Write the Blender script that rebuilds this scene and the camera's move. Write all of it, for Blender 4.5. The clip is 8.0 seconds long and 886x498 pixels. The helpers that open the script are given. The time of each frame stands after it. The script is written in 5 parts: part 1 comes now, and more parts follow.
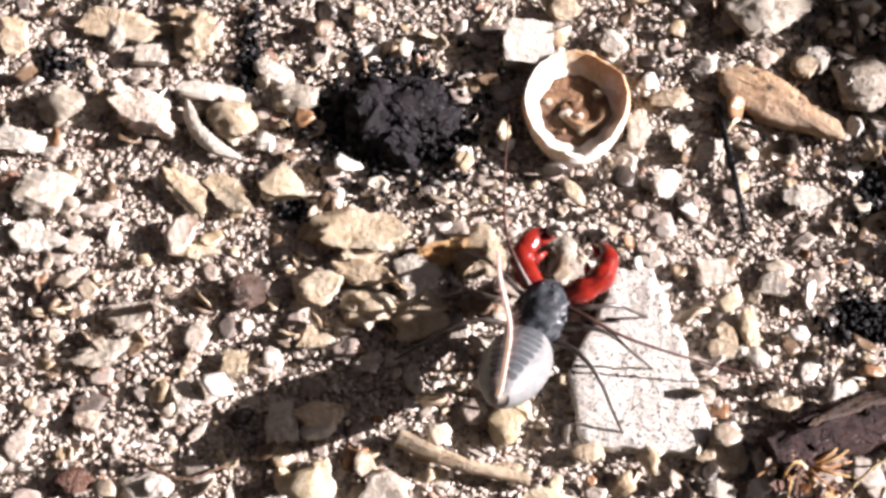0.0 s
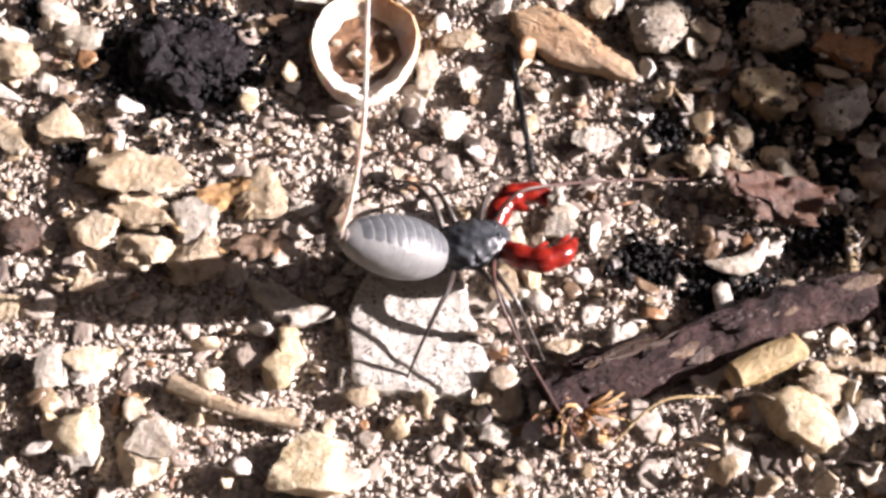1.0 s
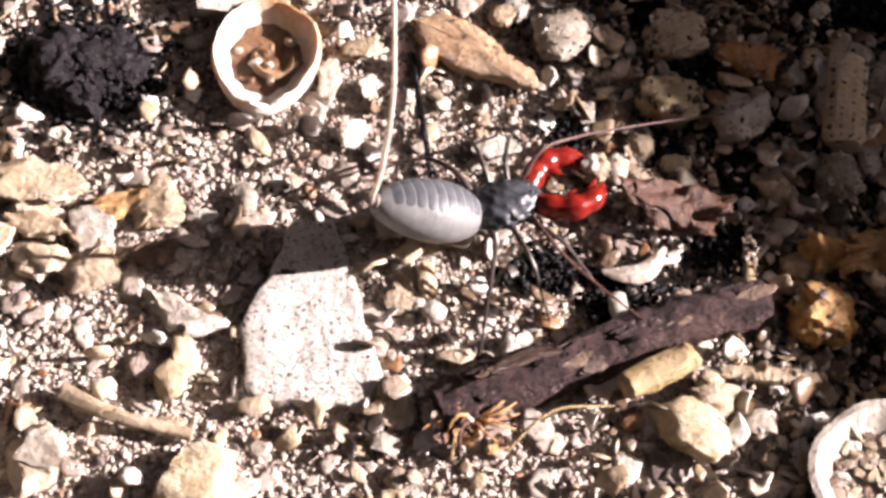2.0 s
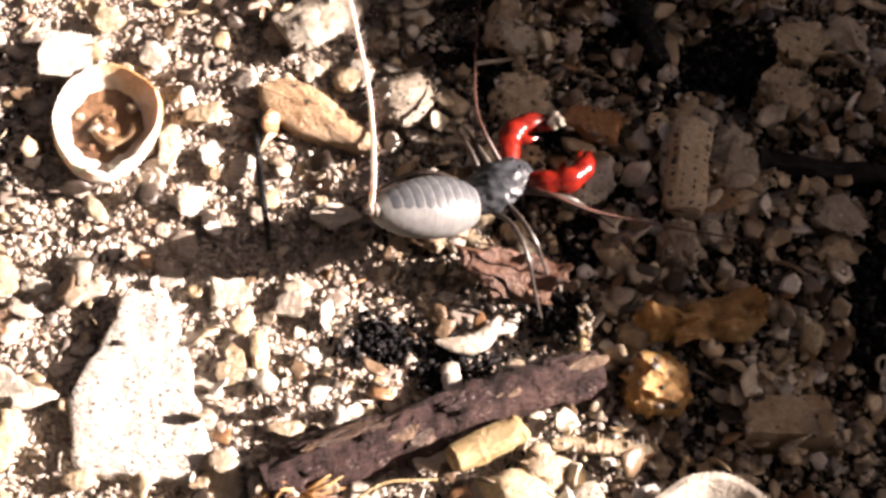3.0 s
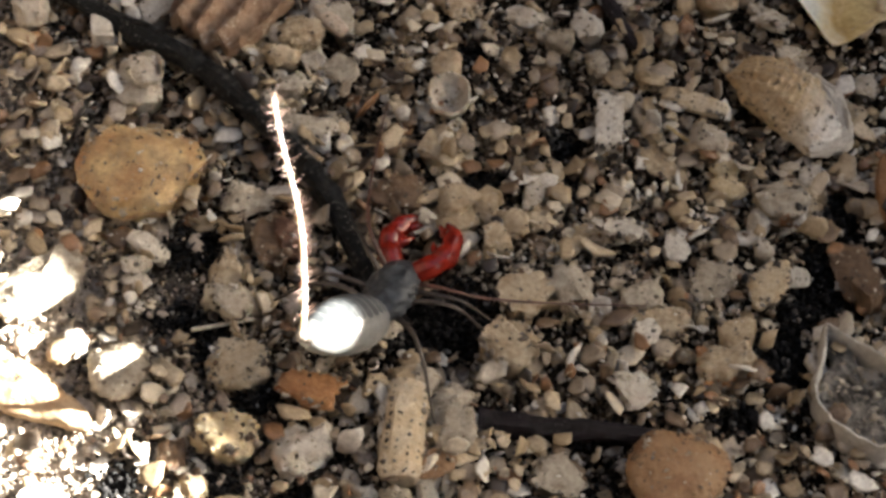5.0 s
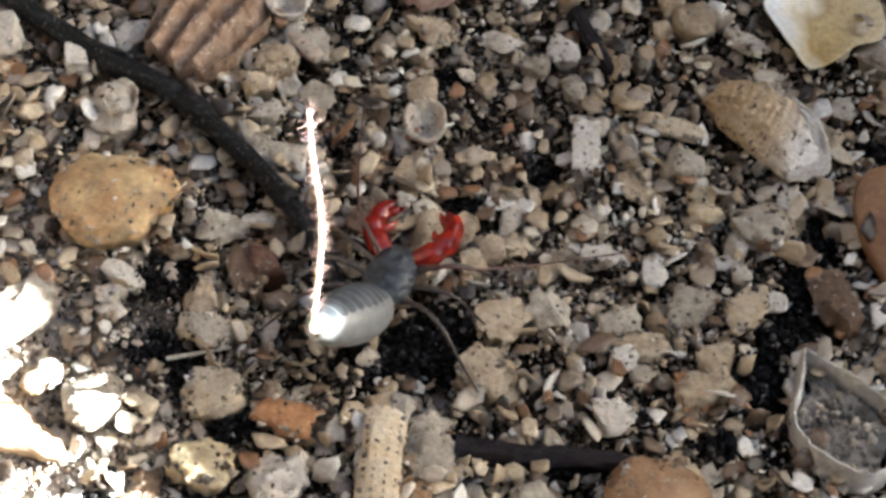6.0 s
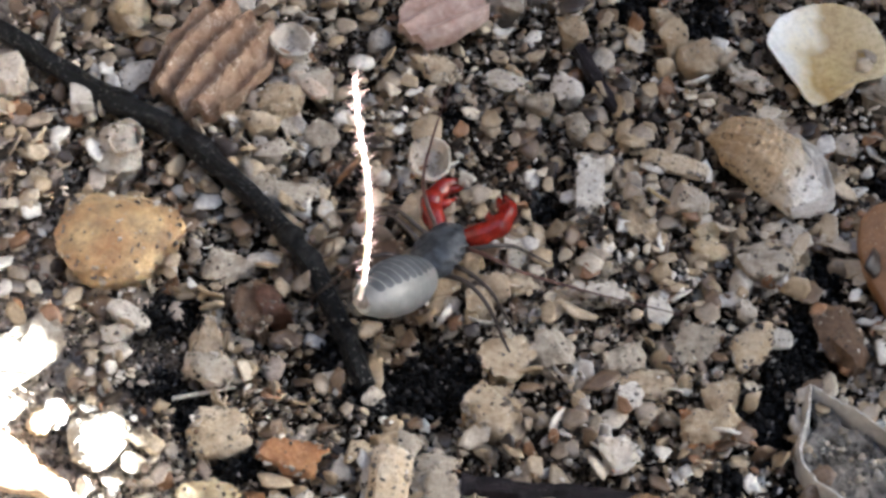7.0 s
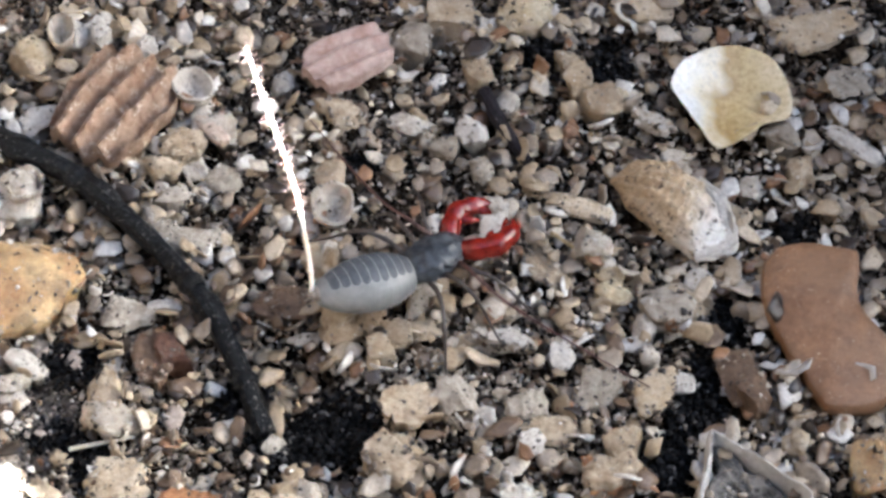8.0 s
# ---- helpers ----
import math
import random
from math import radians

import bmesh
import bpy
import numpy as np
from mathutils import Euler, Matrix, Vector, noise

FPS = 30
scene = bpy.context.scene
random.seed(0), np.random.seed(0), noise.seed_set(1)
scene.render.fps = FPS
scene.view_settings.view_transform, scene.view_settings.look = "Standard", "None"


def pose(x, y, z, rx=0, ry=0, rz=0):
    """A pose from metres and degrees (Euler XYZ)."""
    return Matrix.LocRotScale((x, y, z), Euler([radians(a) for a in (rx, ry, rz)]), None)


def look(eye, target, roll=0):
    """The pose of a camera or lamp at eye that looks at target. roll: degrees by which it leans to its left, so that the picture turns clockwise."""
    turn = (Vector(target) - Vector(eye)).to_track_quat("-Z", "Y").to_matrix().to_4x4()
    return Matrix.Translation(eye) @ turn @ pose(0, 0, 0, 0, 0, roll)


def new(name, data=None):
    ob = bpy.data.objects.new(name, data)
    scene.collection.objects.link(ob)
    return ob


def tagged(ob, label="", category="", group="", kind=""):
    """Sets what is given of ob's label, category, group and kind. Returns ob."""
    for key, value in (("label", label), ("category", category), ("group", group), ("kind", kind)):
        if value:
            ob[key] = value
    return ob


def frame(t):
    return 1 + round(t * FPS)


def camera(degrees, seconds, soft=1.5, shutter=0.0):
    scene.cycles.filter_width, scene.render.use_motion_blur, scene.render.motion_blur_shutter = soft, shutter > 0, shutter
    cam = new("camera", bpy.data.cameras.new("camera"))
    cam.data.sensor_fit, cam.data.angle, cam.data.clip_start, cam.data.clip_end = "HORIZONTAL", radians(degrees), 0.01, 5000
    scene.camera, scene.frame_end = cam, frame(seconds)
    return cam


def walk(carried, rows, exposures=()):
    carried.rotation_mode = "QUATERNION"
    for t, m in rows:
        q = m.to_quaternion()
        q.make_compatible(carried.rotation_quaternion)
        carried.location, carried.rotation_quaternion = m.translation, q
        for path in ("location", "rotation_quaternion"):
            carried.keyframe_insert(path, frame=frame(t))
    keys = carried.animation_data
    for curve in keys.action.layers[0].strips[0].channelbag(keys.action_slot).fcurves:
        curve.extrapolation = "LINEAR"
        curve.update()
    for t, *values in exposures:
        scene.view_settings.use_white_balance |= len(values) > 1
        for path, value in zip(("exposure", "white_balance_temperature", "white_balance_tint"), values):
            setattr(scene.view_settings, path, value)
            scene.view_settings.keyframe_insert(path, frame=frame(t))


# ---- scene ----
# ---- camera ----
cam = camera(24.0, 8.0, soft=3.1)
MM = 0.001
# seconds, eye in mm, yaw, pitch, roll in degrees
EYES = [
    (0.0, -32.69, -72.76, 111.16, 1.73, -59.34, 0.85),
    (0.5, -27.85, -71.35, 110.58, 0.10, -60.24, 2.37),
    (1.0, -22.35, -72.78, 108.82, -1.02, -60.14, 3.08),
    (2.3, -15.04, -71.63, 109.75, -1.30, -60.30, 3.40),
    (2.5, -13.77, -71.50, 110.12, -1.76, -60.28, 3.93),
    (3.0, -6.55, -67.95, 110.84, -1.13, -60.09, 3.10),
    (3.5, -0.10, -63.36, 112.08, -0.09, -60.52, 1.68),
    (4.0, 4.03, -61.67, 112.89, -0.92, -59.38, 1.94),
    (4.5, 7.41, -59.14, 114.92, -0.99, -58.25, 1.26),
    (4.7, 8.61, -57.91, 114.94, -1.69, -57.83, 1.58),
    (5.8, 11.06, -57.63, 113.90, -2.13, -56.75, 1.54),
    (6.0, 10.60, -57.41, 114.19, -2.54, -56.62, 1.73),
    (6.5, 11.16, -56.88, 114.53, -2.54, -56.09, 1.50),
    (7.0, 10.83, -57.21, 114.57, -2.09, -55.73, 1.05),
    (7.5, 12.76, -56.50, 114.44, -3.54, -55.43, 2.08),
    (8.0, 13.99, -55.83, 114.76, -4.49, -54.97, 2.68),
]


def eye_pose(x, y, z, yaw, pitch, roll):
    ahead = Vector((-math.sin(radians(yaw)) * math.cos(radians(pitch)), math.cos(radians(yaw)) * math.cos(radians(pitch)), math.sin(radians(pitch))))
    eye = Vector((x, y, z)) * MM
    return look(eye, eye + ahead, roll)


walk(cam, [(t, eye_pose(*row)) for t, *row in EYES],
     exposures=[(0.0, 1.85, 6200, 22), (1.0, 1.9, 6350, 25), (2.5, 2.12, 6800, 30), (3.0, 2.4, 7250, 27), (3.5, 2.72, 7600, 26), (4.0, 3.45, 7600, 20), (4.5, 4.02, 7200, 12), (6.0, 4.94, 5850, 4), (7.0, 5.16, 5550, 6), (8.0, 5.56, 5400, 6)])

# ---- sky and sun ----
SUN_HEIGHT, SUN_WAY = 22.0, (0.996, 0.087)
world = bpy.data.worlds.new("sky")
scene.world = world
world.use_nodes = True
wn = world.node_tree
sky = wn.nodes.new("ShaderNodeTexSky")
sky.sky_type, sky.sun_disc = "NISHITA", False
sky.sun_elevation = radians(SUN_HEIGHT)
sky.dust_density, sky.air_density, sky.ozone_density = 5.0, 0.8, 0.4
sky.sun_rotation = math.atan2(SUN_WAY[0], SUN_WAY[1])
wn.nodes["Background"].inputs["Strength"].default_value = 0.0165
wn.links.new(sky.outputs["Color"], wn.nodes["Background"].inputs["Color"])
sun = new("sun", bpy.data.lights.new("sun", "SUN"))
sun.data.energy, sun.data.angle, sun.data.color = 5.0, radians(0.53), (1.0, 0.95, 0.87)
sun_dir = Vector((*SUN_WAY, math.tan(radians(SUN_HEIGHT)))).normalized()
sun.matrix_world = look(sun_dir, (0, 0, 0))


# ---- materials ----
def material(name, rough=0.8, spec=0.3):
    m = bpy.data.materials.new(name)
    m.use_nodes = True
    n = m.node_tree
    b = n.nodes["Principled BSDF"]
    b.inputs["Roughness"].default_value = rough
    b.inputs["Specular IOR Level"].default_value = spec
    return m, n, b


def noise_tex(n, scale, detail=4.0, rough=0.6, vector=None):
    t = n.nodes.new("ShaderNodeTexNoise")
    t.inputs["Scale"].default_value, t.inputs["Detail"].default_value, t.inputs["Roughness"].default_value = scale, detail, rough
    if vector:
        n.links.new(vector, t.inputs["Vector"])
    return t.outputs["Fac"]


def ramp(n, fac, stops, mode="LINEAR"):
    r = n.nodes.new("ShaderNodeValToRGB")
    r.color_ramp.interpolation = mode
    e = r.color_ramp.elements
    while len(e) < len(stops):
        e.new(0.5)
    for el, (p, c) in zip(e, stops):
        el.position, el.color = p, (*c, 1.0)
    n.links.new(fac, r.inputs["Fac"])
    return r.outputs["Color"]


def mix(n, fac, a, b, kind="MIX"):
    m = n.nodes.new("ShaderNodeMix")
    m.data_type, m.blend_type = "RGBA", kind
    for socket, v in ((m.inputs["Factor"], fac), (m.inputs["A"], a), (m.inputs["B"], b)):
        if isinstance(v, (int, float)):
            socket.default_value = v
        elif isinstance(v, tuple):
            socket.default_value = (*v, 1.0)
        else:
            n.links.new(v, socket)
    return m.outputs["Result"]


def maths(n, kind, a, b):
    m = n.nodes.new("ShaderNodeMath")
    m.operation = kind
    for socket, v in zip(m.inputs, (a, b)):
        if isinstance(v, (int, float)):
            socket.default_value = v
        else:
            n.links.new(v, socket)
    return m.outputs["Value"]


def bump(n, b, height, strength, distance):
    k = n.nodes.new("ShaderNodeBump")
    k.inputs["Strength"].default_value, k.inputs["Distance"].default_value = strength, distance
    n.links.new(height, k.inputs["Height"])
    n.links.new(k.outputs["Normal"], b.inputs["Normal"])


def coords(n):
    return n.nodes.new("ShaderNodeTexCoord").outputs["Object"]


def mineral(name, light, dark, speck=0.25, speck_col=(0.03, 0.025, 0.02), rough=0.42, spec=0.5, glow=0.0, even=0.45, dirty=0.25, grain=640.0, relief_mm=0.2):
    """Stone or shell: two blended tones, stains, fine dark specks, and grain in the relief."""
    m, n, b = material(name, rough, spec)
    at = coords(n)
    broad = noise_tex(n, grain, 6.0, 0.68, at)
    fine = noise_tex(n, 2300.0, 5.0, 0.72, at)
    tone = mix(n, ramp(n, broad, [(0.38, (0, 0, 0)), (0.6, (1, 1, 1))]), dark, light)
    tone = mix(n, 0.35, tone, ramp(n, fine, [(0.34, (0.30, 0.27, 0.23)), (0.58, (1, 1, 1))]), "MULTIPLY")
    clumps = maths(n, "ADD", maths(n, "MULTIPLY", noise_tex(n, 900.0, 3.0, 0.6, at), 1 - even), maths(n, "MULTIPLY", noise_tex(n, 4200.0, 4.0, 0.7, at), even))
    spots = ramp(n, clumps, [(0.27 + 0.22 * speck, (1, 1, 1)), (0.34 + 0.22 * speck, (0, 0, 0))])
    tone = mix(n, spots, tone, speck_col)
    dirt = ramp(n, noise_tex(n, 300.0, 6.0, 0.7, at), [(0.46, (0, 0, 0)), (0.58, (1, 1, 1))])
    tone = mix(n, maths(n, "MULTIPLY", dirt, dirty), tone, (0.12, 0.085, 0.055))
    info = n.nodes.new("ShaderNodeObjectInfo").outputs["Random"]
    tone = mix(n, 1.0, tone, ramp(n, info, [(0.0, (0.78, 0.75, 0.70)), (1.0, (1.0, 1.0, 1.0))]), "MULTIPLY")
    n.links.new(tone, b.inputs["Base Color"])
    if glow:
        b.inputs["Subsurface Weight"].default_value = glow
        b.inputs["Subsurface Radius"].default_value = (0.0012, 0.0007, 0.0004)
        b.inputs["Subsurface Scale"].default_value = 1.0
    bump(n, b, maths(n, "ADD", fine, maths(n, "MULTIPLY", broad, 1.5)), 1.0, relief_mm * MM)
    return m


STONES = {
    "white": mineral("chalk_white_stone", (0.72, 0.69, 0.635), (0.52, 0.47, 0.40), 0.18, dirty=0.12),
    "pinkwhite": mineral("pinkish_white_shell", (0.78, 0.68, 0.59), (0.56, 0.45, 0.36), 0.1, glow=0.15),
    "greywhite": mineral("grey_white_shell", (0.72, 0.68, 0.61), (0.48, 0.42, 0.34), 0.14, glow=0.2, rough=0.32),
    "cream": mineral("cream_stone", (0.70, 0.61, 0.47), (0.54, 0.42, 0.27), 0.08, dirty=0.2),
    "tan": mineral("tan_stone", (0.64, 0.54, 0.40), (0.36, 0.27, 0.17), 0.08, glow=0.1),
    "grey": mineral("grey_stone", (0.56, 0.51, 0.43), (0.27, 0.225, 0.17), 0.18),
    "yellow": mineral("yellow_stone", (0.74, 0.65, 0.47), (0.54, 0.43, 0.26), 0.18, glow=0.15, dirty=0.15),
    "amber": mineral("amber_matter", (0.74, 0.47, 0.18), (0.40, 0.20, 0.06), 0.2, glow=0.3, dirty=0.1),
    "amberpale": mineral("pale_amber_stone", (0.74, 0.55, 0.29), (0.36, 0.20, 0.085), 0.16, (0.10, 0.06, 0.03), rough=0.3, spec=0.5, glow=0.35, dirty=0.55, grain=190.0),
    "brownpebble": mineral("brown_pebble", (0.44, 0.28, 0.15), (0.25, 0.13, 0.06), 0.35, rough=0.42, dirty=0.3, grain=300.0),
    "orange": mineral("orange_flake", (0.60, 0.32, 0.15), (0.36, 0.16, 0.065), 0.16, rough=0.35, dirty=0.12, glow=0.15),
    "brown": mineral("brown_crumb", (0.22, 0.14, 0.085), (0.10, 0.06, 0.035), 0.3),
    "darkbrown": mineral("dark_brown_crumb", (0.12, 0.07, 0.05), (0.05, 0.03, 0.02), 0.3, dirty=0.0),
    "frosted": mineral("frosted_white_shell", (0.86, 0.85, 0.83), (0.70, 0.68, 0.65), 0.12, dirty=0.05),
    # near-black for the added bank, so that it throws back little light
    "darksoil": mineral("bank_black_soil", (0.032, 0.025, 0.019), (0.014, 0.011, 0.009), 0.2, rough=0.9, spec=0.1, dirty=0.0, grain=60.0),
    "redbrown": mineral("red_brown_chip", (0.17, 0.075, 0.045), (0.08, 0.037, 0.024), 0.3, rough=0.45, dirty=0.25),
    "brownleaf": mineral("brown_leaf", (0.66, 0.44, 0.20), (0.38, 0.21, 0.08), 0.15, rough=0.4, dirty=0.1, glow=0.2),
    "palewood": mineral("pale_wood", (0.58, 0.46, 0.25), (0.40, 0.29, 0.14), 0.1, dirty=0.2),
    "ochre": mineral("ochre_flake", (0.56, 0.40, 0.25), (0.36, 0.21, 0.11), 0.5, dirty=0.3),
    "speckled": mineral("speckled_white_stone", (0.72, 0.69, 0.635), (0.60, 0.56, 0.50), 0.56, (0.06, 0.05, 0.045), even=0.8, dirty=0.15),
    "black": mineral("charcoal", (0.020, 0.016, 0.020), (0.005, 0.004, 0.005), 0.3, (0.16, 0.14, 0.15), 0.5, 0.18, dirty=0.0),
    "twigblack": mineral("black_twig_bark", (0.008, 0.0095, 0.012), (0.003, 0.0036, 0.0045), 0.3, (0.34, 0.33, 0.31), 0.28, 0.16, dirty=0.0, even=0.9),
    "bark": mineral("purple_brown_bark", (0.095, 0.052, 0.052), (0.03, 0.016, 0.017), 0.34, (0.30, 0.24, 0.23), 0.7, 0.25, dirty=0.12, relief_mm=0.6),
    "tancrust": mineral("brown_leather_flake", (0.33, 0.18, 0.09), (0.20, 0.10, 0.045), 0.24, (0.70, 0.58, 0.42), 0.36, even=0.8, dirty=0.3, grain=220.0, relief_mm=0.12),
    "mauve": mineral("mauve_ribbed_shell", (0.66, 0.52, 0.47), (0.46, 0.30, 0.25), 0.1, (0.62, 0.5, 0.42), rough=0.3, dirty=0.1),
    "ribbrown": mineral("brown_ribbed_shell", (0.60, 0.44, 0.32), (0.36, 0.22, 0.14), 0.5, (0.84, 0.75, 0.64), dirty=0.15, even=0.5, relief_mm=0.35),
    "pitted": mineral("pitted_grey_shell", (0.34, 0.32, 0.29), (0.045, 0.04, 0.034), 0.6, dirty=0.2),
    "shellin": mineral("brown_shell_inside", (0.28, 0.14, 0.06), (0.12, 0.055, 0.025), 0.2, dirty=0.1),
}


def graded(name, stops, way, reach, rough=0.35, speck=0.1, relief_mm=0.3):
    """Shell skin whose colour runs along one direction of the shell, with growth lines and specks."""
    m, n, b = material(name, rough, 0.55)
    at = coords(n)
    axes = n.nodes.new("ShaderNodeSeparateXYZ")
    n.links.new(at, axes.inputs["Vector"])
    run = maths(n, "ADD", maths(n, "MULTIPLY", axes.outputs["X"], way[0] / reach), maths(n, "MULTIPLY", axes.outputs["Y"], way[1] / reach))
    broad = noise_tex(n, 320.0, 5.0, 0.65, at)
    fine = noise_tex(n, 2600.0, 4.0, 0.7, at)
    run = maths(n, "ADD", maths(n, "ADD", run, 0.15), maths(n, "MULTIPLY", broad, 0.7))
    tone = ramp(n, run, stops)
    tone = mix(n, 0.4, tone, ramp(n, fine, [(0.34, (0.4, 0.35, 0.28)), (0.56, (1, 1, 1))]), "MULTIPLY")
    tone = mix(n, ramp(n, noise_tex(n, 1700.0, 4.0, 0.7, at), [(0.24 + 0.2 * speck, (1, 1, 1)), (0.32 + 0.2 * speck, (0, 0, 0))]), tone, (0.07, 0.05, 0.035))
    n.links.new(tone, b.inputs["Base Color"])
    b.inputs["Subsurface Weight"].default_value = 0.12
    b.inputs["Subsurface Radius"].default_value = (0.0012, 0.0007, 0.0004)
    b.inputs["Subsurface Scale"].default_value = 1.0
    bump(n, b, maths(n, "ADD", fine, broad), 0.7, relief_mm * MM)
    return m


STONES["whelk"] = graded("tan_and_white_whelk_skin", [(0.2, (0.42, 0.30, 0.17)), (0.55, (0.56, 0.43, 0.27)), (0.70, (0.64, 0.55, 0.42)), (0.92, (0.80, 0.76, 0.70))], (0.8, -0.45), 0.009, 0.45, 0.58, 0.4)
STONES["halfshell"] = graded("white_and_yellow_clam_skin", [(0.16, (0.86, 0.84, 0.78)), (0.33, (0.74, 0.65, 0.46)), (0.46, (0.44, 0.31, 0.13)), (0.60, (0.55, 0.42, 0.20)), (1.0, (0.70, 0.60, 0.40))], (1.0, -0.15), 0.009, 0.16, 0.0, 0.06)
STONES["snailskin"] = graded("cream_and_brown_snail_skin", [(0.35, (0.80, 0.75, 0.67)), (0.66, (0.74, 0.65, 0.54)), (0.86, (0.52, 0.32, 0.16))], (0.75, 0.6), 0.009, 0.35, 0.15, 0.15)


def grit_material(name, stops, shade=0.5, stain=0.5, rough=0.6, spec=0.4, glow=0.0):
    m, n, b = material(name, rough, spec)
    rnd = n.nodes.new("ShaderNodeNewGeometry").outputs["Random Per Island"]
    at = coords(n)
    tone = ramp(n, rnd, stops, "CONSTANT")
    fine = noise_tex(n, 3800.0, 3.0, 0.65, at)
    tone = mix(n, shade, tone, ramp(n, fine, [(0.3, (0.3, 0.27, 0.24)), (0.62, (1, 1, 1))]), "MULTIPLY")
    patch = noise_tex(n, 110.0, 4.0, 0.6, at)
    tone = mix(n, stain, tone, ramp(n, patch, [(0.36, (0.40, 0.36, 0.34)), (0.6, (1, 1, 1))]), "MULTIPLY")
    n.links.new(tone, b.inputs["Base Color"])
    if glow:
        b.inputs["Subsurface Weight"].default_value = glow
        b.inputs["Subsurface Radius"].default_value = (0.0006, 0.0005, 0.0004)
        b.inputs["Subsurface Scale"].default_value = 1.0
    bump(n, b, fine, 0.8, 0.0001)
    return m


GRIT = grit_material("sandy_grit", [
    (0.0, (0.14, 0.115, 0.10)), (0.07, (0.32, 0.265, 0.225)), (0.20, (0.43, 0.36, 0.305)), (0.40, (0.49, 0.415, 0.35)),
    (0.56, (0.40, 0.35, 0.30)), (0.68, (0.52, 0.455, 0.385)), (0.84, (0.56, 0.50, 0.43)), (0.92, (0.34, 0.22, 0.16)), (0.95, (0.62, 0.57, 0.50))], 0.6, 0.35, 0.6, 0.35)
SAND = grit_material("pale_fine_sand", [
    (0.0, (0.16, 0.13, 0.11)), (0.07, (0.42, 0.355, 0.30)), (0.24, (0.54, 0.465, 0.395)), (0.46, (0.59, 0.52, 0.44)),
    (0.64, (0.49, 0.43, 0.37)), (0.80, (0.63, 0.56, 0.485)), (0.93, (0.38, 0.265, 0.195)), (0.965, (0.68, 0.63, 0.56))], 0.5, 0.3, 0.7, 0.25)
GRAVEL = grit_material("mixed_gravel", [
    (0.0, (0.05, 0.038, 0.030)), (0.09, (0.19, 0.13, 0.082)), (0.24, (0.43, 0.335, 0.215)), (0.42, (0.37, 0.305, 0.23)),
    (0.56, (0.57, 0.47, 0.33)), (0.70, (0.66, 0.585, 0.465)), (0.81, (0.30, 0.165, 0.085)), (0.86, (0.78, 0.745, 0.68))], 0.45, 0.5, 0.3, 0.55)
CRUMBS = grit_material("mixed_brown_crumbs", [
    (0.0, (0.04, 0.031, 0.024)), (0.16, (0.12, 0.092, 0.067)), (0.34, (0.22, 0.20, 0.18)), (0.54, (0.34, 0.29, 0.225)),
    (0.70, (0.46, 0.40, 0.32)), (0.82, (0.20, 0.125, 0.075)), (0.87, (0.60, 0.55, 0.47)), (0.95, (0.80, 0.77, 0.72))], 0.45, 0.6, 0.4, 0.45)
# black for charcoal and for shade painted into gaps between stones
CHAR_AND_GAPS = grit_material("black_crumbs", [
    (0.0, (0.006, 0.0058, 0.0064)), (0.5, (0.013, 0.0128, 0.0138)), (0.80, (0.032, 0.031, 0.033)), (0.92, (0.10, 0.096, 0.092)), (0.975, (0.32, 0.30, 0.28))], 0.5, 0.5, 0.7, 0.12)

# dark earth, with the cool shade of gravel gaps mixed into its tones
GAP_EARTH = grit_material("shade_tinted_earth", [
    (0.0, (0.016, 0.0145, 0.013)), (0.34, (0.038, 0.034, 0.029)), (0.66, (0.085, 0.072, 0.058)), (0.88, (0.16, 0.135, 0.105))], 0.5, 0.5, 0.9, 0.08)

SOIL, sn, sb = material("dark_sandy_soil", 0.95, 0.08)
s_at = coords(sn)
s_cell = sn.nodes.new("ShaderNodeTexVoronoi")
s_cell.inputs["Scale"].default_value = 3300.0
sn.links.new(s_at, s_cell.inputs["Vector"])
s_grey = sn.nodes.new("ShaderNodeSeparateColor")
sn.links.new(s_cell.outputs["Color"], s_grey.inputs["Color"])
s_pick = s_grey.outputs["Red"]
s_fine = noise_tex(sn, 5200.0, 4.0, 0.65, s_at)
s_xyz = sn.nodes.new("ShaderNodeSeparateXYZ")
sn.links.new(s_at, s_xyz.inputs["Vector"])
s_side = maths(sn, "ADD", s_xyz.outputs["X"], maths(sn, "MULTIPLY", s_xyz.outputs["Y"], 0.45))
s_side = maths(sn, "ADD", maths(sn, "SUBTRACT", maths(sn, "MULTIPLY", s_side, 38.0), 0.15), maths(sn, "MULTIPLY", noise_tex(sn, 120.0, 4.0, 0.6, s_at), 0.7))
sandy = ramp(sn, s_pick, [(0.0, (0.30, 0.255, 0.22)), (0.15, (0.47, 0.405, 0.345)), (0.45, (0.57, 0.50, 0.425)), (0.7, (0.63, 0.565, 0.49)), (0.9, (0.45, 0.395, 0.345))], "CONSTANT")
earth = ramp(sn, s_pick, [(0.0, (0.012, 0.009, 0.008)), (0.3, (0.035, 0.027, 0.020)), (0.6, (0.085, 0.065, 0.047)), (0.85, (0.20, 0.165, 0.125))], "CONSTANT")
s_tone = mix(sn, ramp(sn, s_side, [(0.0, (0, 0, 0)), (0.35, (1, 1, 1))]), sandy, earth)
s_tone = mix(sn, 0.6, s_tone, ramp(sn, s_fine, [(0.3, (0.4, 0.38, 0.36)), (0.62, (1, 1, 1))]), "MULTIPLY")
sn.links.new(s_tone, sb.inputs["Base Color"])
bump(sn, sb, maths(sn, "SUBTRACT", s_fine, maths(sn, "MULTIPLY", s_cell.outputs["Distance"], 1.6)), 0.5, 0.0001)


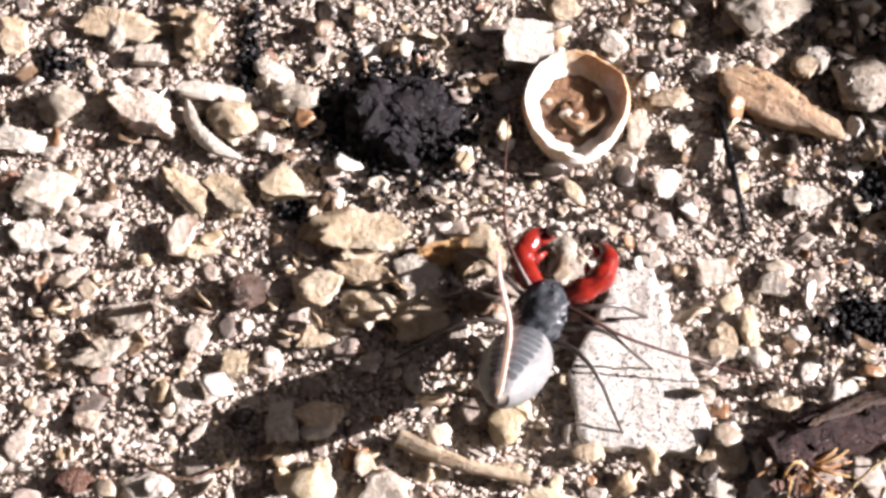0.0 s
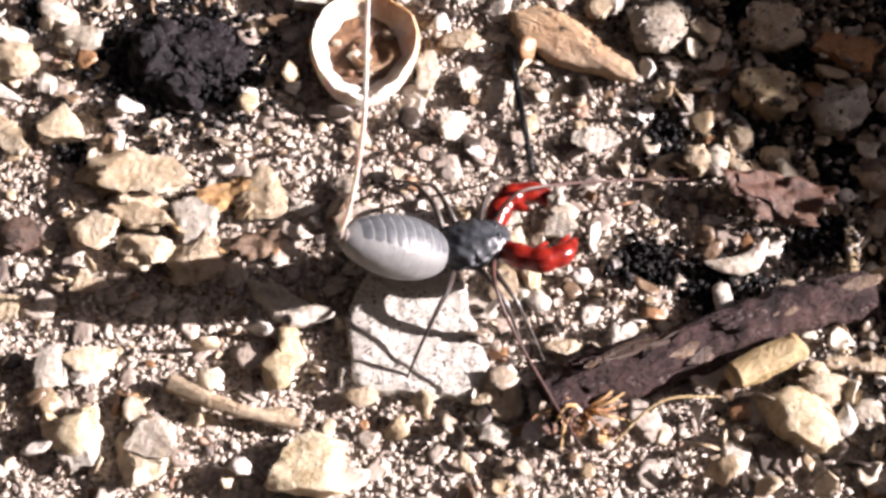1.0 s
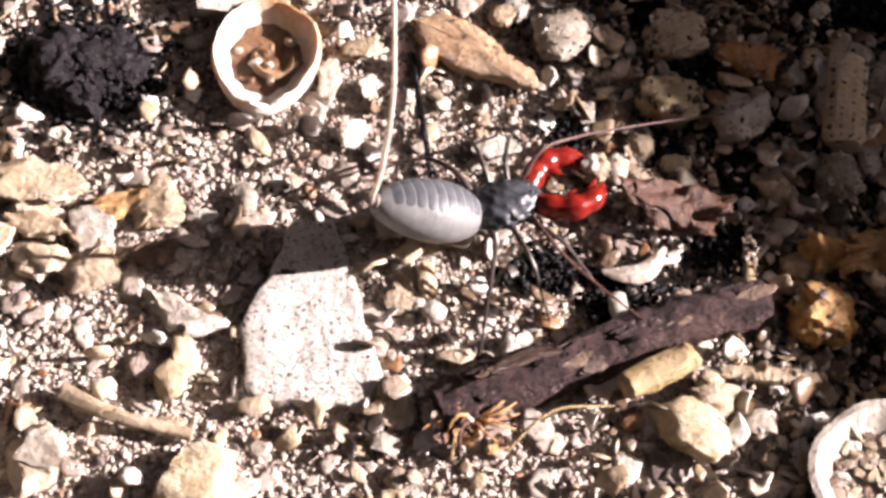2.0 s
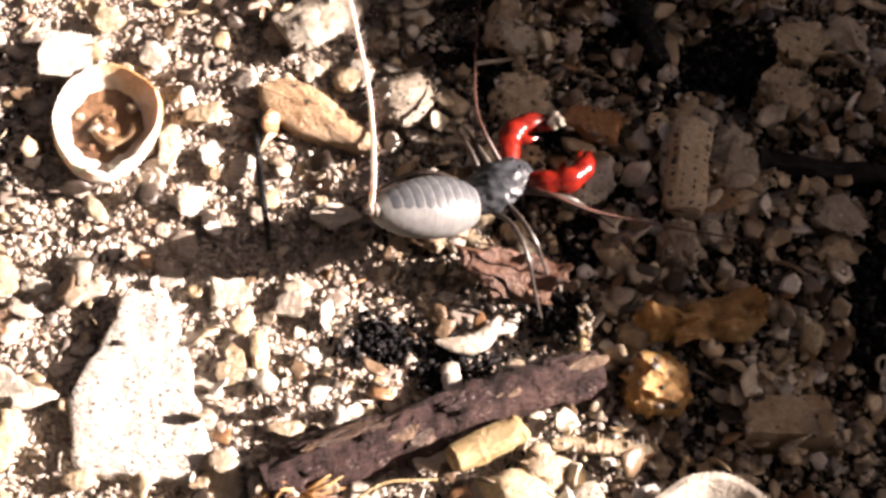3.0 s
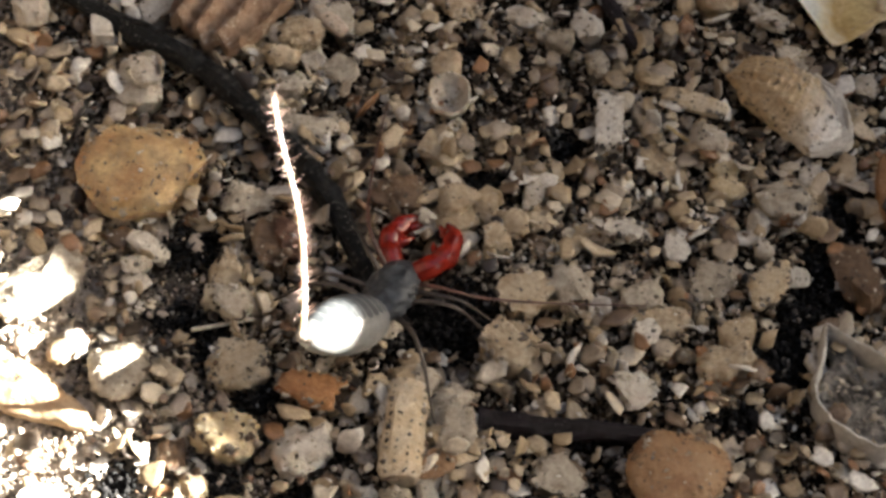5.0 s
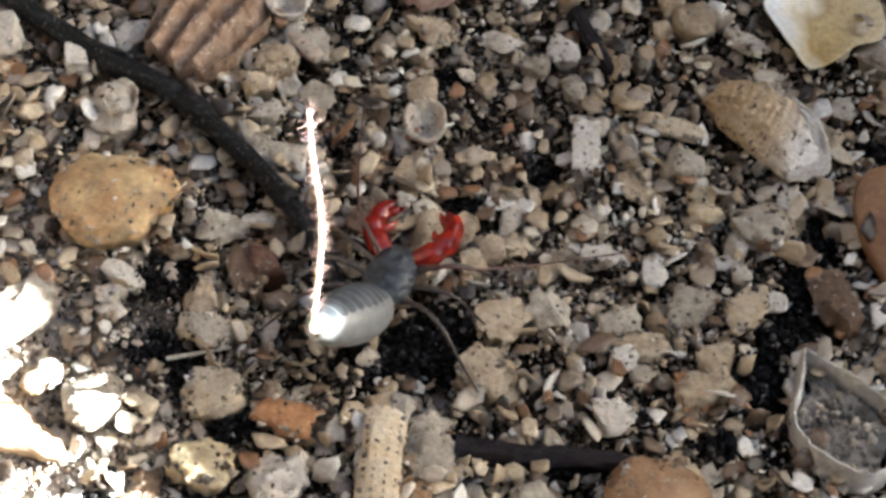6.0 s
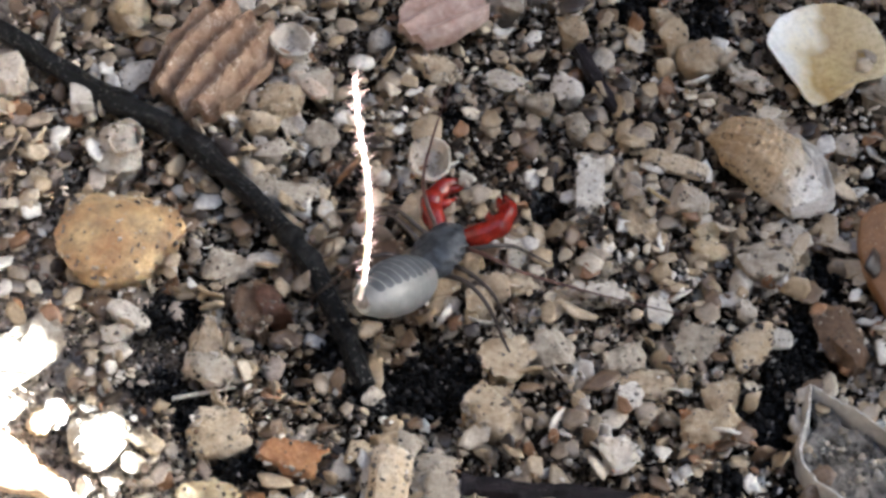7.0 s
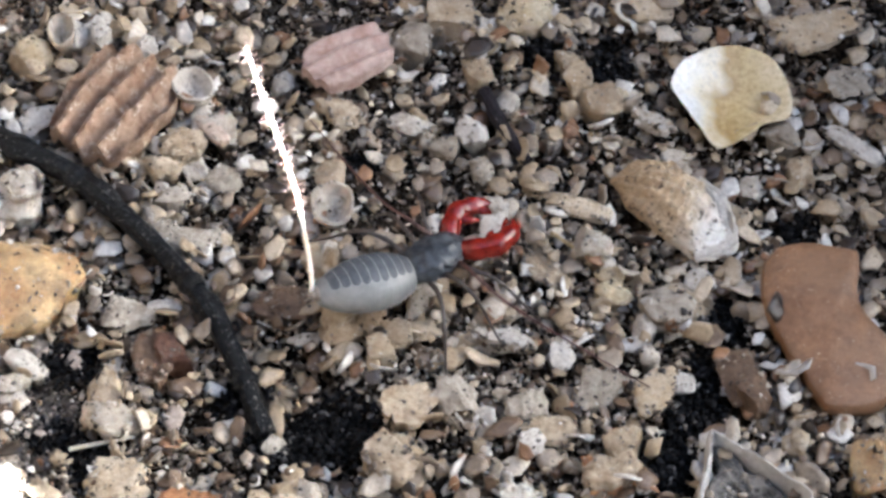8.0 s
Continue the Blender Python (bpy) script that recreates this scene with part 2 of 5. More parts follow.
# ---- mesh helpers ----
def finish(name, bm, mat, parent=None, smooth=True):
    me = bpy.data.meshes.new(name)
    bm.normal_update()
    bm.to_mesh(me)
    bm.free()
    me.materials.append(mat)
    if smooth:
        me.polygons.foreach_set("use_smooth", [True] * len(me.polygons))
        me.set_sharp_from_angle(angle=radians(32))
    ob = new(name, me)
    ob.parent = parent
    return ob


def part(name, bm, mat, parent, label="", smooth=True):
    ob = finish(name, bm, mat, parent, smooth)
    return tagged(ob, label) if label else ob


LATTICE = np.random.RandomState(5).rand(64, 64)


def wave(x, y):
    """Smooth noise over the plan, -1 to 1, for arrays or numbers."""
    x, y = np.asarray(x, float), np.asarray(y, float)
    i, j = np.floor(x).astype(int), np.floor(y).astype(int)
    u, v = x - i, y - j
    u, v = u * u * (3 - 2 * u), v * v * (3 - 2 * v)
    a, b_, c, d = LATTICE[i % 64, j % 64], LATTICE[(i + 1) % 64, j % 64], LATTICE[i % 64, (j + 1) % 64], LATTICE[(i + 1) % 64, (j + 1) % 64]
    return 2 * ((a * (1 - u) + b_ * u) * (1 - v) + (c * (1 - u) + d * u) * v) - 1


def coarse(x, y):
    """0 over the sandy side, 1 over the side of dark earth and shell gravel."""
    return 1 / (1 + np.exp(-np.clip((np.asarray(x, float) + 0.45 * np.asarray(y, float) + 4) / 4, -30, 30)))


DEEP = 2.4  # mm from the gravel's top layer down to the soil in its gaps


def relief(x, y):
    """Height of the soil in mm at a place in mm."""
    rough = 0.16 + 0.84 * coarse(x, y)
    return rough * (0.6 * wave(x / 11.0, y / 11.0) + 0.5 * wave(x / 3.6 + 9, y / 3.6 + 3) - 0.3)


# ---- ground ----
def axis(lo, hi, step, far):
    inner = np.arange(lo, hi + step / 2, step)
    grow, d = [], step
    reach = 0.0
    while reach < far:
        d *= 1.4
        reach += d
        grow.append(reach)
    grow = np.array(grow)
    return np.concatenate([lo - grow[::-1], inner, hi + grow])


def build_ground():
    gx, gy = axis(-78, 66, 0.8, 400000), axis(-40, 64, 0.8, 400000)
    X, Y = np.meshgrid(gx, gy, indexing="ij")
    Z = relief(X, Y) * 0.9 - 0.1 - DEEP * coarse(X, Y)
    nx, ny = X.shape
    idx = np.arange(nx * ny).reshape(nx, ny)
    quads = np.stack([idx[:-1, :-1], idx[1:, :-1], idx[1:, 1:], idx[:-1, 1:]], -1).reshape(-1, 4)
    me = bpy.data.meshes.new("ground")
    me.from_pydata((np.stack([X, Y, Z], -1).reshape(-1, 3) * MM).tolist(), [], quads.tolist())
    me.materials.append(SOIL)
    me.polygons.foreach_set("use_smooth", [True] * len(me.polygons))
    tagged(new("ground", me), "dark sandy soil under loose grit and gravel", "ground", kind="structure")


build_ground()


# ---- grit and gravel ----
def hull(points, seed):
    """A small angular grain: the hull of a few points on a ball."""
    r = np.random.RandomState(seed)
    p = r.normal(size=(points, 3))
    p /= np.linalg.norm(p, axis=1)[:, None]
    p *= r.uniform(0.62, 1.0, (points, 1))
    bm = bmesh.new()
    for v in p:
        bm.verts.new(v)
    got = bmesh.ops.convex_hull(bm, input=bm.verts)
    bmesh.ops.delete(bm, geom=list({v for v in got["geom_interior"] if isinstance(v, bmesh.types.BMVert)}), context="VERTS")
    bmesh.ops.triangulate(bm, faces=bm.faces[:])
    bm.verts.index_update()
    vs = np.array([v.co[:] for v in bm.verts])
    fs = np.array([[v.index for v in f.verts] for f in bm.faces])
    bm.free()
    return vs, fs


def sherd(seed, curl=1.0):
    """A bent shell sherd with a jagged outline, 1 across and about 0.2 thick."""
    r = random.Random(seed)
    n = r.randint(6, 9)
    rim = [(2 * math.pi * (i + r.uniform(-0.3, 0.3)) / n, r.uniform(0.6, 1.05)) for i in range(n)]
    bend, skew = curl * r.uniform(-2.2, 2.2), curl * r.uniform(-0.8, 0.8)
    verts, faces = [], []
    def bent(x, y, z):
        return (x, y, z + bend * (x * x - 0.3) * 1.6 + skew * x * y + 0.35 * r.uniform(-1, 1))
    for side, rings in ((0.5, (0.55, 1.0)), (-0.5, (1.0,))):
        verts.append(bent(0, 0, side))
        for k in rings:
            verts += [bent(k * q * math.cos(w), k * q * math.sin(w), side * (1.0 if k < 1 else 0.75)) for w, q in rim]
    m = 2 * n + 1
    for i in range(n):
        j = (i + 1) % n
        faces += [(0, 1 + i, 1 + j), (1 + i, 1 + n + i, 1 + n + j), (1 + i, 1 + n + j, 1 + j), (m, m + 1 + j, m + 1 + i)]
        a, b_, c, d = 1 + n + i, 1 + n + j, m + 1 + j, m + 1 + i
        faces += [(a, d, c), (a, c, b_)]
    return np.array(verts), np.array(faces)


def flat_bit(seed):
    return sherd(seed, 0.2)


def turns(r, n, tilt):
    """Turn matrices: any heading, and a lean of about tilt degrees."""
    a, t, w = r.uniform(0, 2 * np.pi, n), np.radians(tilt) * r.normal(size=n), r.uniform(0, 2 * np.pi, n)
    def rz(q):
        c, s, o, l = np.cos(q), np.sin(q), np.zeros(n), np.ones(n)
        return np.stack([c, -s, o, s, c, o, o, o, l], -1).reshape(n, 3, 3)
    c, s, o, l = np.cos(t), np.sin(t), np.zeros(n), np.ones(n)
    rx = np.stack([l, o, o, o, c, -s, o, s, c], -1).reshape(n, 3, 3)
    return rz(w) @ rx @ rz(a)


def scatter(name, label, place, size, flat, tilt, mat, points, seed, lift=0.25, shapes=12, jitter=0.35, base=None, sunk=(0.0, 0.0)):
    """One loose layer of grains: place (n, 2) mm, size (n,) mm across."""
    r = np.random.RandomState(seed)
    n = len(place)
    kind = r.randint(0, shapes, n)
    rot = turns(r, n, tilt)
    scale = np.stack([size * r.uniform(0.8, 1.35, n), size * r.uniform(0.6, 1.0, n), size * r.uniform(*flat, n)], -1) / 2
    z = (relief(place[:, 0], place[:, 1]) if base is None else base) + lift * scale[:, 2] * 2 + r.uniform(-0.5, 0.5, n) * size * jitter
    z = z - r.uniform(*sunk, n) * coarse(place[:, 0], place[:, 1])
    verts, faces, start = [], [], 0
    for k in range(shapes):
        vs, fs = points(100 * seed + k) if callable(points) else hull(points, 100 * seed + k)
        pick = np.where(kind == k)[0]
        v = np.einsum("nij,nvj->nvi", rot[pick], vs[None] * scale[pick][:, None, :])
        v += np.stack([place[pick, 0], place[pick, 1], z[pick]], -1)[:, None, :]
        f = fs[None] + (start + np.arange(len(pick)) * len(vs))[:, None, None]
        verts.append(v.reshape(-1, 3))
        faces.append(f.reshape(-1, 3))
        start += len(pick) * len(vs)
    v, f = np.concatenate(verts) * MM, np.concatenate(faces)
    me = bpy.data.meshes.new(name)
    me.vertices.add(len(v))
    me.vertices.foreach_set("co", v.ravel())
    me.loops.add(f.size)
    me.loops.foreach_set("vertex_index", f.ravel())
    me.polygons.add(len(f))
    me.polygons.foreach_set("loop_start", np.arange(0, f.size, 3))
    me.materials.append(mat)
    me.update(calc_edges=True)
    me.validate()
    tagged(new(name, me), label, "gravel", kind="stuff")


BARE = []  # pieces on which loose grains lie
BIG = []  # plan ellipses of the single pieces: x, y, half length, half width, turn


def inside_big(place, grow=1.0):
    hit = np.zeros(len(place), bool)
    for x, y, a, b_, turn in BIG:
        c, s = math.cos(radians(turn)), math.sin(radians(turn))
        dx, dy = place[:, 0] - x, place[:, 1] - y
        hit |= ((dx * c + dy * s) / (a * grow)) ** 2 + ((dy * c - dx * s) / (b_ * grow)) ** 2 < 1
    return hit


# ---- single pieces ----
def shaped(kind, a, b_, h, seed):
    """A stone, flake or chip with half sizes a, b_ and height h, in mm, standing on z = 0."""
    r = random.Random(seed * 7 + 3)
    off = Vector((r.uniform(-50, 50), r.uniform(-50, 50), r.uniform(-50, 50)))
    bm = bmesh.new()
    if kind in ("chip", "cylinder", "rib"):
        n, m = 14, 12
        rings = []
        bow = b_ * 1.6 if kind == "rib" else 0.0
        for i in range(n + 1):
            u = -1 + 2 * i / n
            end = 1.0 if kind == "cylinder" else 1.0 - 0.25 * u * u
            if i in (0, n):
                end *= 0.72
            if kind == "rib":
                end = 1.0 - 0.75 * abs(u) ** 3
            ring = []
            for j in range(m):
                w = 2 * math.pi * j / m
                sq = 1.0 / max(abs(math.cos(w)), abs(math.sin(w))) ** (0.55 if kind == "chip" else 0.12)
                k = end * sq * (1 + 0.16 * noise.noise(Vector((u * 2, math.cos(w), math.sin(w))) + off))
                ring.append(bm.verts.new((u * a + 0.08 * a * noise.noise(Vector((w, u, 3)) + off), math.cos(w) * b_ * k + bow * (u * u - 0.4), h / 2 + math.sin(w) * h / 2 * k)))
            rings.append(ring)
        for p, q in zip(rings, rings[1:]):
            for j in range(m):
                bm.faces.new((p[j], p[(j + 1) % m], q[(j + 1) % m], q[j]))
        bm.faces.new(rings[0][::-1])
        bm.faces.new(rings[-1])
        bmesh.ops.recalc_face_normals(bm, faces=bm.faces[:])
        return bm
    bmesh.ops.create_icosphere(bm, subdivisions=4 if a > 1.7 else 3, radius=1.0)
    planes = []
    count, low, high = {"round": (10, 0.56, 0.92), "angular": (14, 0.38, 0.8), "lump": (5, 0.8, 1.0), "block": (3, 0.8, 0.95), "flake": (9, 0.5, 0.85), "leaf": (8, 0.5, 0.85)}[kind]
    if kind == "round" and a > 3.0:
        count, low, high = 6, 0.82, 0.98
    for _ in range(count):
        v = Vector((r.gauss(0, 1), r.gauss(0, 1), r.gauss(0, 0.25 if kind in ("flake", "leaf") else 0.7))).normalized()
        planes.append((v, r.uniform(low, high)))
    if kind == "block":
        planes += [(Vector(d), 0.62) for d in ((1, 0.05, 0), (-1, 0.08, 0), (0.06, 1, 0), (-0.05, -1, 0), (0, 0, 1))]
    if kind in ("angular", "flake"):
        planes.append((Vector((r.uniform(-0.2, 0.2), r.uniform(-0.2, 0.2), 1)).normalized(), 0.55))
    rough = {"round": 0.13, "angular": 0.11, "lump": 0.34, "block": 0.07, "flake": 0.1, "leaf": 0.32}[kind]
    for v in bm.verts:
        p = v.co.copy()
        for d, k in planes:
            over = p.dot(d) - k
            if over > 0:
                p -= d * over
        p += v.co * (rough * noise.noise(v.co * 1.7 + off) + 0.45 * rough * noise.noise(v.co * 5.0 + off) + 0.25 * rough * noise.noise(v.co * 11.0 + off))
        v.co = p
    ragged = {"round": 0.05, "angular": 0.16, "lump": 0.14, "block": 0.06, "flake": 0.22, "leaf": 0.2}[kind]
    for v in bm.verts:
        flat = Vector((v.co.x, v.co.y, 0)).normalized() if abs(v.co.x) + abs(v.co.y) > 1e-4 else Vector((1, 0, 0))
        k = 1 + ragged * (noise.noise(flat * 2.3 + off) + 0.7 * noise.noise(flat * 5.5 + off))
        v.co.x, v.co.y = v.co.x * k, v.co.y * k
    ax = max(abs(v.co.x) for v in bm.verts)
    ay = max(abs(v.co.y) for v in bm.verts)
    az = max(abs(v.co.z) for v in bm.verts)
    warp = 1.3 if kind == "leaf" else (0.25 if kind == "flake" else 0.0)
    for v in bm.verts:
        x, y, z = v.co.x / ax, v.co.y / ay, v.co.z / az
        z += warp * (x * x * 1.2 - y * y * 0.8 + noise.noise(Vector((x, y, 0)) * 2.2 + off))
        v.co = (x * a, y * b_, h / 2 + z * h / 2)
    return bm


WORDS = {
    "round": ("pebble", "rounded pebble half sunk in grit", "pebble"), "angular": ("stone", "angular broken stone lying on grit", "stone"),
    "lump": ("crumb", "rough crumbly lump lying on grit", "crumb"), "block": ("stone_block", "squarish blunt-edged stone lying on grit", "stone"),
    "flake": ("shell_flake", "thin broken shell flake lying on grit", "shell"), "chip": ("chip", "short splinter-like chip lying on gravel", "chip"),
    "rib": ("shell_sliver", "curved narrow shell sliver lying on grit", "shell"), "cylinder": ("stone_rod", "stubby rod-shaped stone lying on gravel", "stone"),
    "leaf": ("leaf_fragment", "crumpled dry leaf fragment lying on gravel", "leaf"), "bowl": ("small_shell", "small cup-shaped shell open side up", "shell")}
TONES = {
    "white": "chalk-white", "pinkwhite": "pinkish white", "greywhite": "pale grey", "cream": "cream", "tan": "dusty tan", "grey": "grey", "yellow": "yellowish",
    "amber": "amber-brown", "amberpale": "pale amber", "brownpebble": "smooth brown", "orange": "orange-brown", "brown": "brown", "darkbrown": "dark brown",
    "redbrown": "red-brown", "brownleaf": "yellow-brown", "palewood": "pale wooden"}


def piece(kind, tone, x, y, length, width, height, turn, seed, lift=0.0):
    """One stone, chip or shell bit lying in the grit: plan place, length, width and height in mm, turn in degrees."""
    name, what, category = WORDS[kind]
    if kind in ("round", "angular", "lump", "block"):
        height *= 1 + 0.35 * float(coarse(x, y))
    if kind == "bowl":
        bm = cup(length / 2, width / 2, height, seed)
    else:
        root = DEEP * float(coarse(x, y)) if kind in ("round", "angular", "lump", "block") else 0.0
        bm = shaped(kind, length / 2, width / 2, height, seed)
        for v in bm.verts:
            if v.co.z < height * 0.4:
                v.co.z -= root * (0.4 - v.co.z / height) / 0.4
    bmesh.ops.scale(bm, vec=(MM, MM, MM), verts=bm.verts)
    ob = finish(name, bm, STONES[tone])
    lift += 0.3 * (1 - float(coarse(x, y)))
    r = random.Random(seed)
    lean = 4 if kind in ("cylinder", "bowl", "leaf") else 9
    sink = 0.12 * height if kind in ("flake", "chip", "leaf", "rib", "bowl") else 0.2 * height
    ob.matrix_world = pose(x * MM, y * MM, (float(relief(x, y)) + 0.1 - sink + lift) * MM, r.uniform(-lean, lean), r.uniform(-lean, lean), turn)
    tagged(ob, TONES[tone] + " " + what, category, "stones and shell bits in the gravel")
    BIG.append((x, y, length / 2, width / 2, turn))
    if float(coarse(x, y)) > 0.3 and kind != "leaf":
        BARE.append(ob)
    return ob


def cup(a, b_, h, seed, wall=0.16, n=28):
    """A cup-shaped shell, open upwards, with a wall of real thickness."""
    r = random.Random(seed)
    off = Vector((r.uniform(-9, 9), r.uniform(-9, 9), 0))
    bm = bmesh.new()
    rows = [(0.0, 0.0), (0.45, 0.06), (0.75, 0.3), (0.93, 0.65), (1.0, 1.0), (1.0 - wall * 0.6, 1.04), (1.0 - wall, 0.95), (0.8 - wall, 0.5), (0.5 - wall, 0.3), (0.0, 0.22)]
    rings = []
    for k, z in rows:
        ring = []
        for j in range(n):
            w = 2 * math.pi * j / n
            q = 1 + 0.12 * noise.noise(Vector((math.cos(w), math.sin(w), 0)) + off)
            ring.append(bm.verts.new((a * k * q * math.cos(w), b_ * k * q * math.sin(w), h * z * (1 + 0.15 * noise.noise(Vector((math.cos(w) * 2, math.sin(w) * 2, 4)) + off)))))
        rings.append(ring)
    for p, q in zip(rings, rings[1:]):
        for j in range(n):
            bm.faces.new((p[j], p[(j + 1) % n], q[(j + 1) % n], q[j]))
    bmesh.ops.remove_doubles(bm, verts=bm.verts, dist=1e-4)
    bmesh.ops.recalc_face_normals(bm, faces=bm.faces[:])
    return bm


def tube(points, radii, sides=10, rough=0.0, seed=0, close=True):
    """A bent rod through points, with a radius at each."""
    off = Vector((seed * 3.1, seed * 1.7, 0))
    bm = bmesh.new()
    pts = [Vector(p) for p in points]
    rings = []
    up = Vector((0, 0, 1))
    run = 0.0
    for i, p in enumerate(pts):
        d = (pts[min(i + 1, len(pts) - 1)] - pts[max(i - 1, 0)]).normalized()
        run += (p - pts[max(i - 1, 0)]).length
        side = d.cross(up)
        side = side.normalized() if side.length > 1e-3 else d.cross(Vector((1, 0, 0))).normalized()
        top = side.cross(d).normalized()
        ring = []
        for j in range(sides):
            w = 2 * math.pi * j / sides
            k = radii[i] * (1 + rough * (noise.noise(Vector((run * 0.35, math.cos(w) * 1.5, math.sin(w) * 1.5)) + off) + 0.5 * noise.noise(Vector((run * 1.1, math.cos(w) * 4, math.sin(w) * 4)) + off)))
            ring.append(bm.verts.new(p + side * math.cos(w) * k + top * math.sin(w) * k))
        rings.append(ring)
    for p, q in zip(rings, rings[1:]):
        for j in range(sides):
            bm.faces.new((p[j], p[(j + 1) % sides], q[(j + 1) % sides], q[j]))
    if close:
        bm.faces.new(rings[0][::-1])
        bm.faces.new(rings[-1])
    bmesh.ops.recalc_face_normals(bm, faces=bm.faces[:])
    return bm


def spline(points, n):
    """n + 1 points on a smooth line through the given ones."""
    p = [Vector(q) for q in points]
    p = [2 * p[0] - p[1]] + p + [2 * p[-1] - p[-2]]
    out = []
    for i in range(n + 1):
        u = i / n * (len(p) - 3)
        k = min(int(u), len(p) - 4)
        u -= k
        a, b_, c, d = p[k:k + 4]
        out.append(0.5 * (2 * b_ + (c - a) * u + (2 * a - 5 * b_ + 4 * c - d) * u * u + (3 * b_ - a - 3 * c + d) * u ** 3))
    return out


def small(bm):
    bmesh.ops.scale(bm, vec=(MM, MM, MM), verts=bm.verts)
    return bm


def plate(corners, thick, seed, rough=0.12, steps=5, dome=0.0, rings_in=4, form=None, rounded=False):
    """A flat slab with the given plan corners (mm), worn edges and an uneven top, on z = 0."""
    off = Vector((seed * 5.3, seed * 2.9, 0))
    n = len(corners)
    rim = []
    for i in range(n):
        a, b_ = Vector(corners[i]), Vector(corners[(i + 1) % n])
        for k in range(steps):
            q = a.lerp(b_, k / steps)
            if rounded:
                u, before, after = k / steps, Vector(corners[i - 1]), Vector(corners[(i + 2) % n])
                q = 0.5 * (2 * a + (b_ - before) * u + (2 * before - 5 * a + 4 * b_ - after) * u * u + (3 * a - before - 3 * b_ + after) * u ** 3)
            rim.append(q + Vector((noise.noise(Vector((q.x, q.y, 1)) * 0.9 + off), noise.noise(Vector((q.x, q.y, 7)) * 0.9 + off))) * rough * 2)
    mid = sum(rim, Vector((0, 0))) / len(rim)
    bm = bmesh.new()
    rows = [(0.0, 0.0), (0.5, 0.0), (0.96, 0.0), (1.0, 0.25), (1.0, 0.7), (0.97, 0.93), (0.92, 1.0)] + [(0.92 * (1 - i / (rings_in + 1)), 1.0) for i in range(1, rings_in + 2)]
    rings = []
    for k, z in rows:
        ring = []
        for q in rim:
            p = mid + (q - mid) * k
            zz = thick * z + (rough * (noise.noise(Vector((p.x, p.y, 0)) * 0.6 + off) + 0.5 * noise.noise(Vector((p.x, p.y, 0)) * 2.0 + off)) if z > 0.5 else 0.0)
            zz += dome * (1 - k * k)
            if form and z > 0.5:
                zz += form(p.x, p.y)
            ring.append(bm.verts.new((p.x, p.y, zz)))
        rings.append(ring)
    m = len(rim)
    for p, q in zip(rings, rings[1:]):
        for j in range(m):
            bm.faces.new((p[j], p[(j + 1) % m], q[(j + 1) % m], q[j]))
    bmesh.ops.remove_doubles(bm, verts=bm.verts, dist=1e-4)
    bmesh.ops.recalc_face_normals(bm, faces=bm.faces[:])
    return bm


def lay(ob, x, y, lift=0.0, turn=0.0, rx=0.0, ry=0.0, reach=None):
    ob.matrix_world = pose(x * MM, y * MM, (float(relief(x, y)) + lift) * MM, rx, ry, turn)
    if reach:
        BIG.append((x, y, reach[0], reach[1], turn))
    return ob


def empty_at(name, x, y, lift=0.0, turn=0.0, reach=None):
    return lay(new(name), x, y, lift, turn, reach=reach)


# ---- named pieces ----
def build_flat_stone():
    bm = small(plate([(-1.3, 6.3), (0.9, 6.4), (2.5, 2.5), (3.7, -1.7), (4.4, -4.4), (3.6, -5.8), (0.2, -5.9), (-3.2, -5.4), (-4.3, -0.9), (-2.6, 2.8)], 1.3, 3, 0.16, 6, 0.0, 8))
    tagged(lay(finish("flat_stone", bm, STONES["speckled"]), -22.7, -14.6, -0.3, 0, rx=3), "large flat white stone with black specks lying on grit", "stone")
    BIG.append((-22.5, -14.7, 3.6, 5.8, 10))


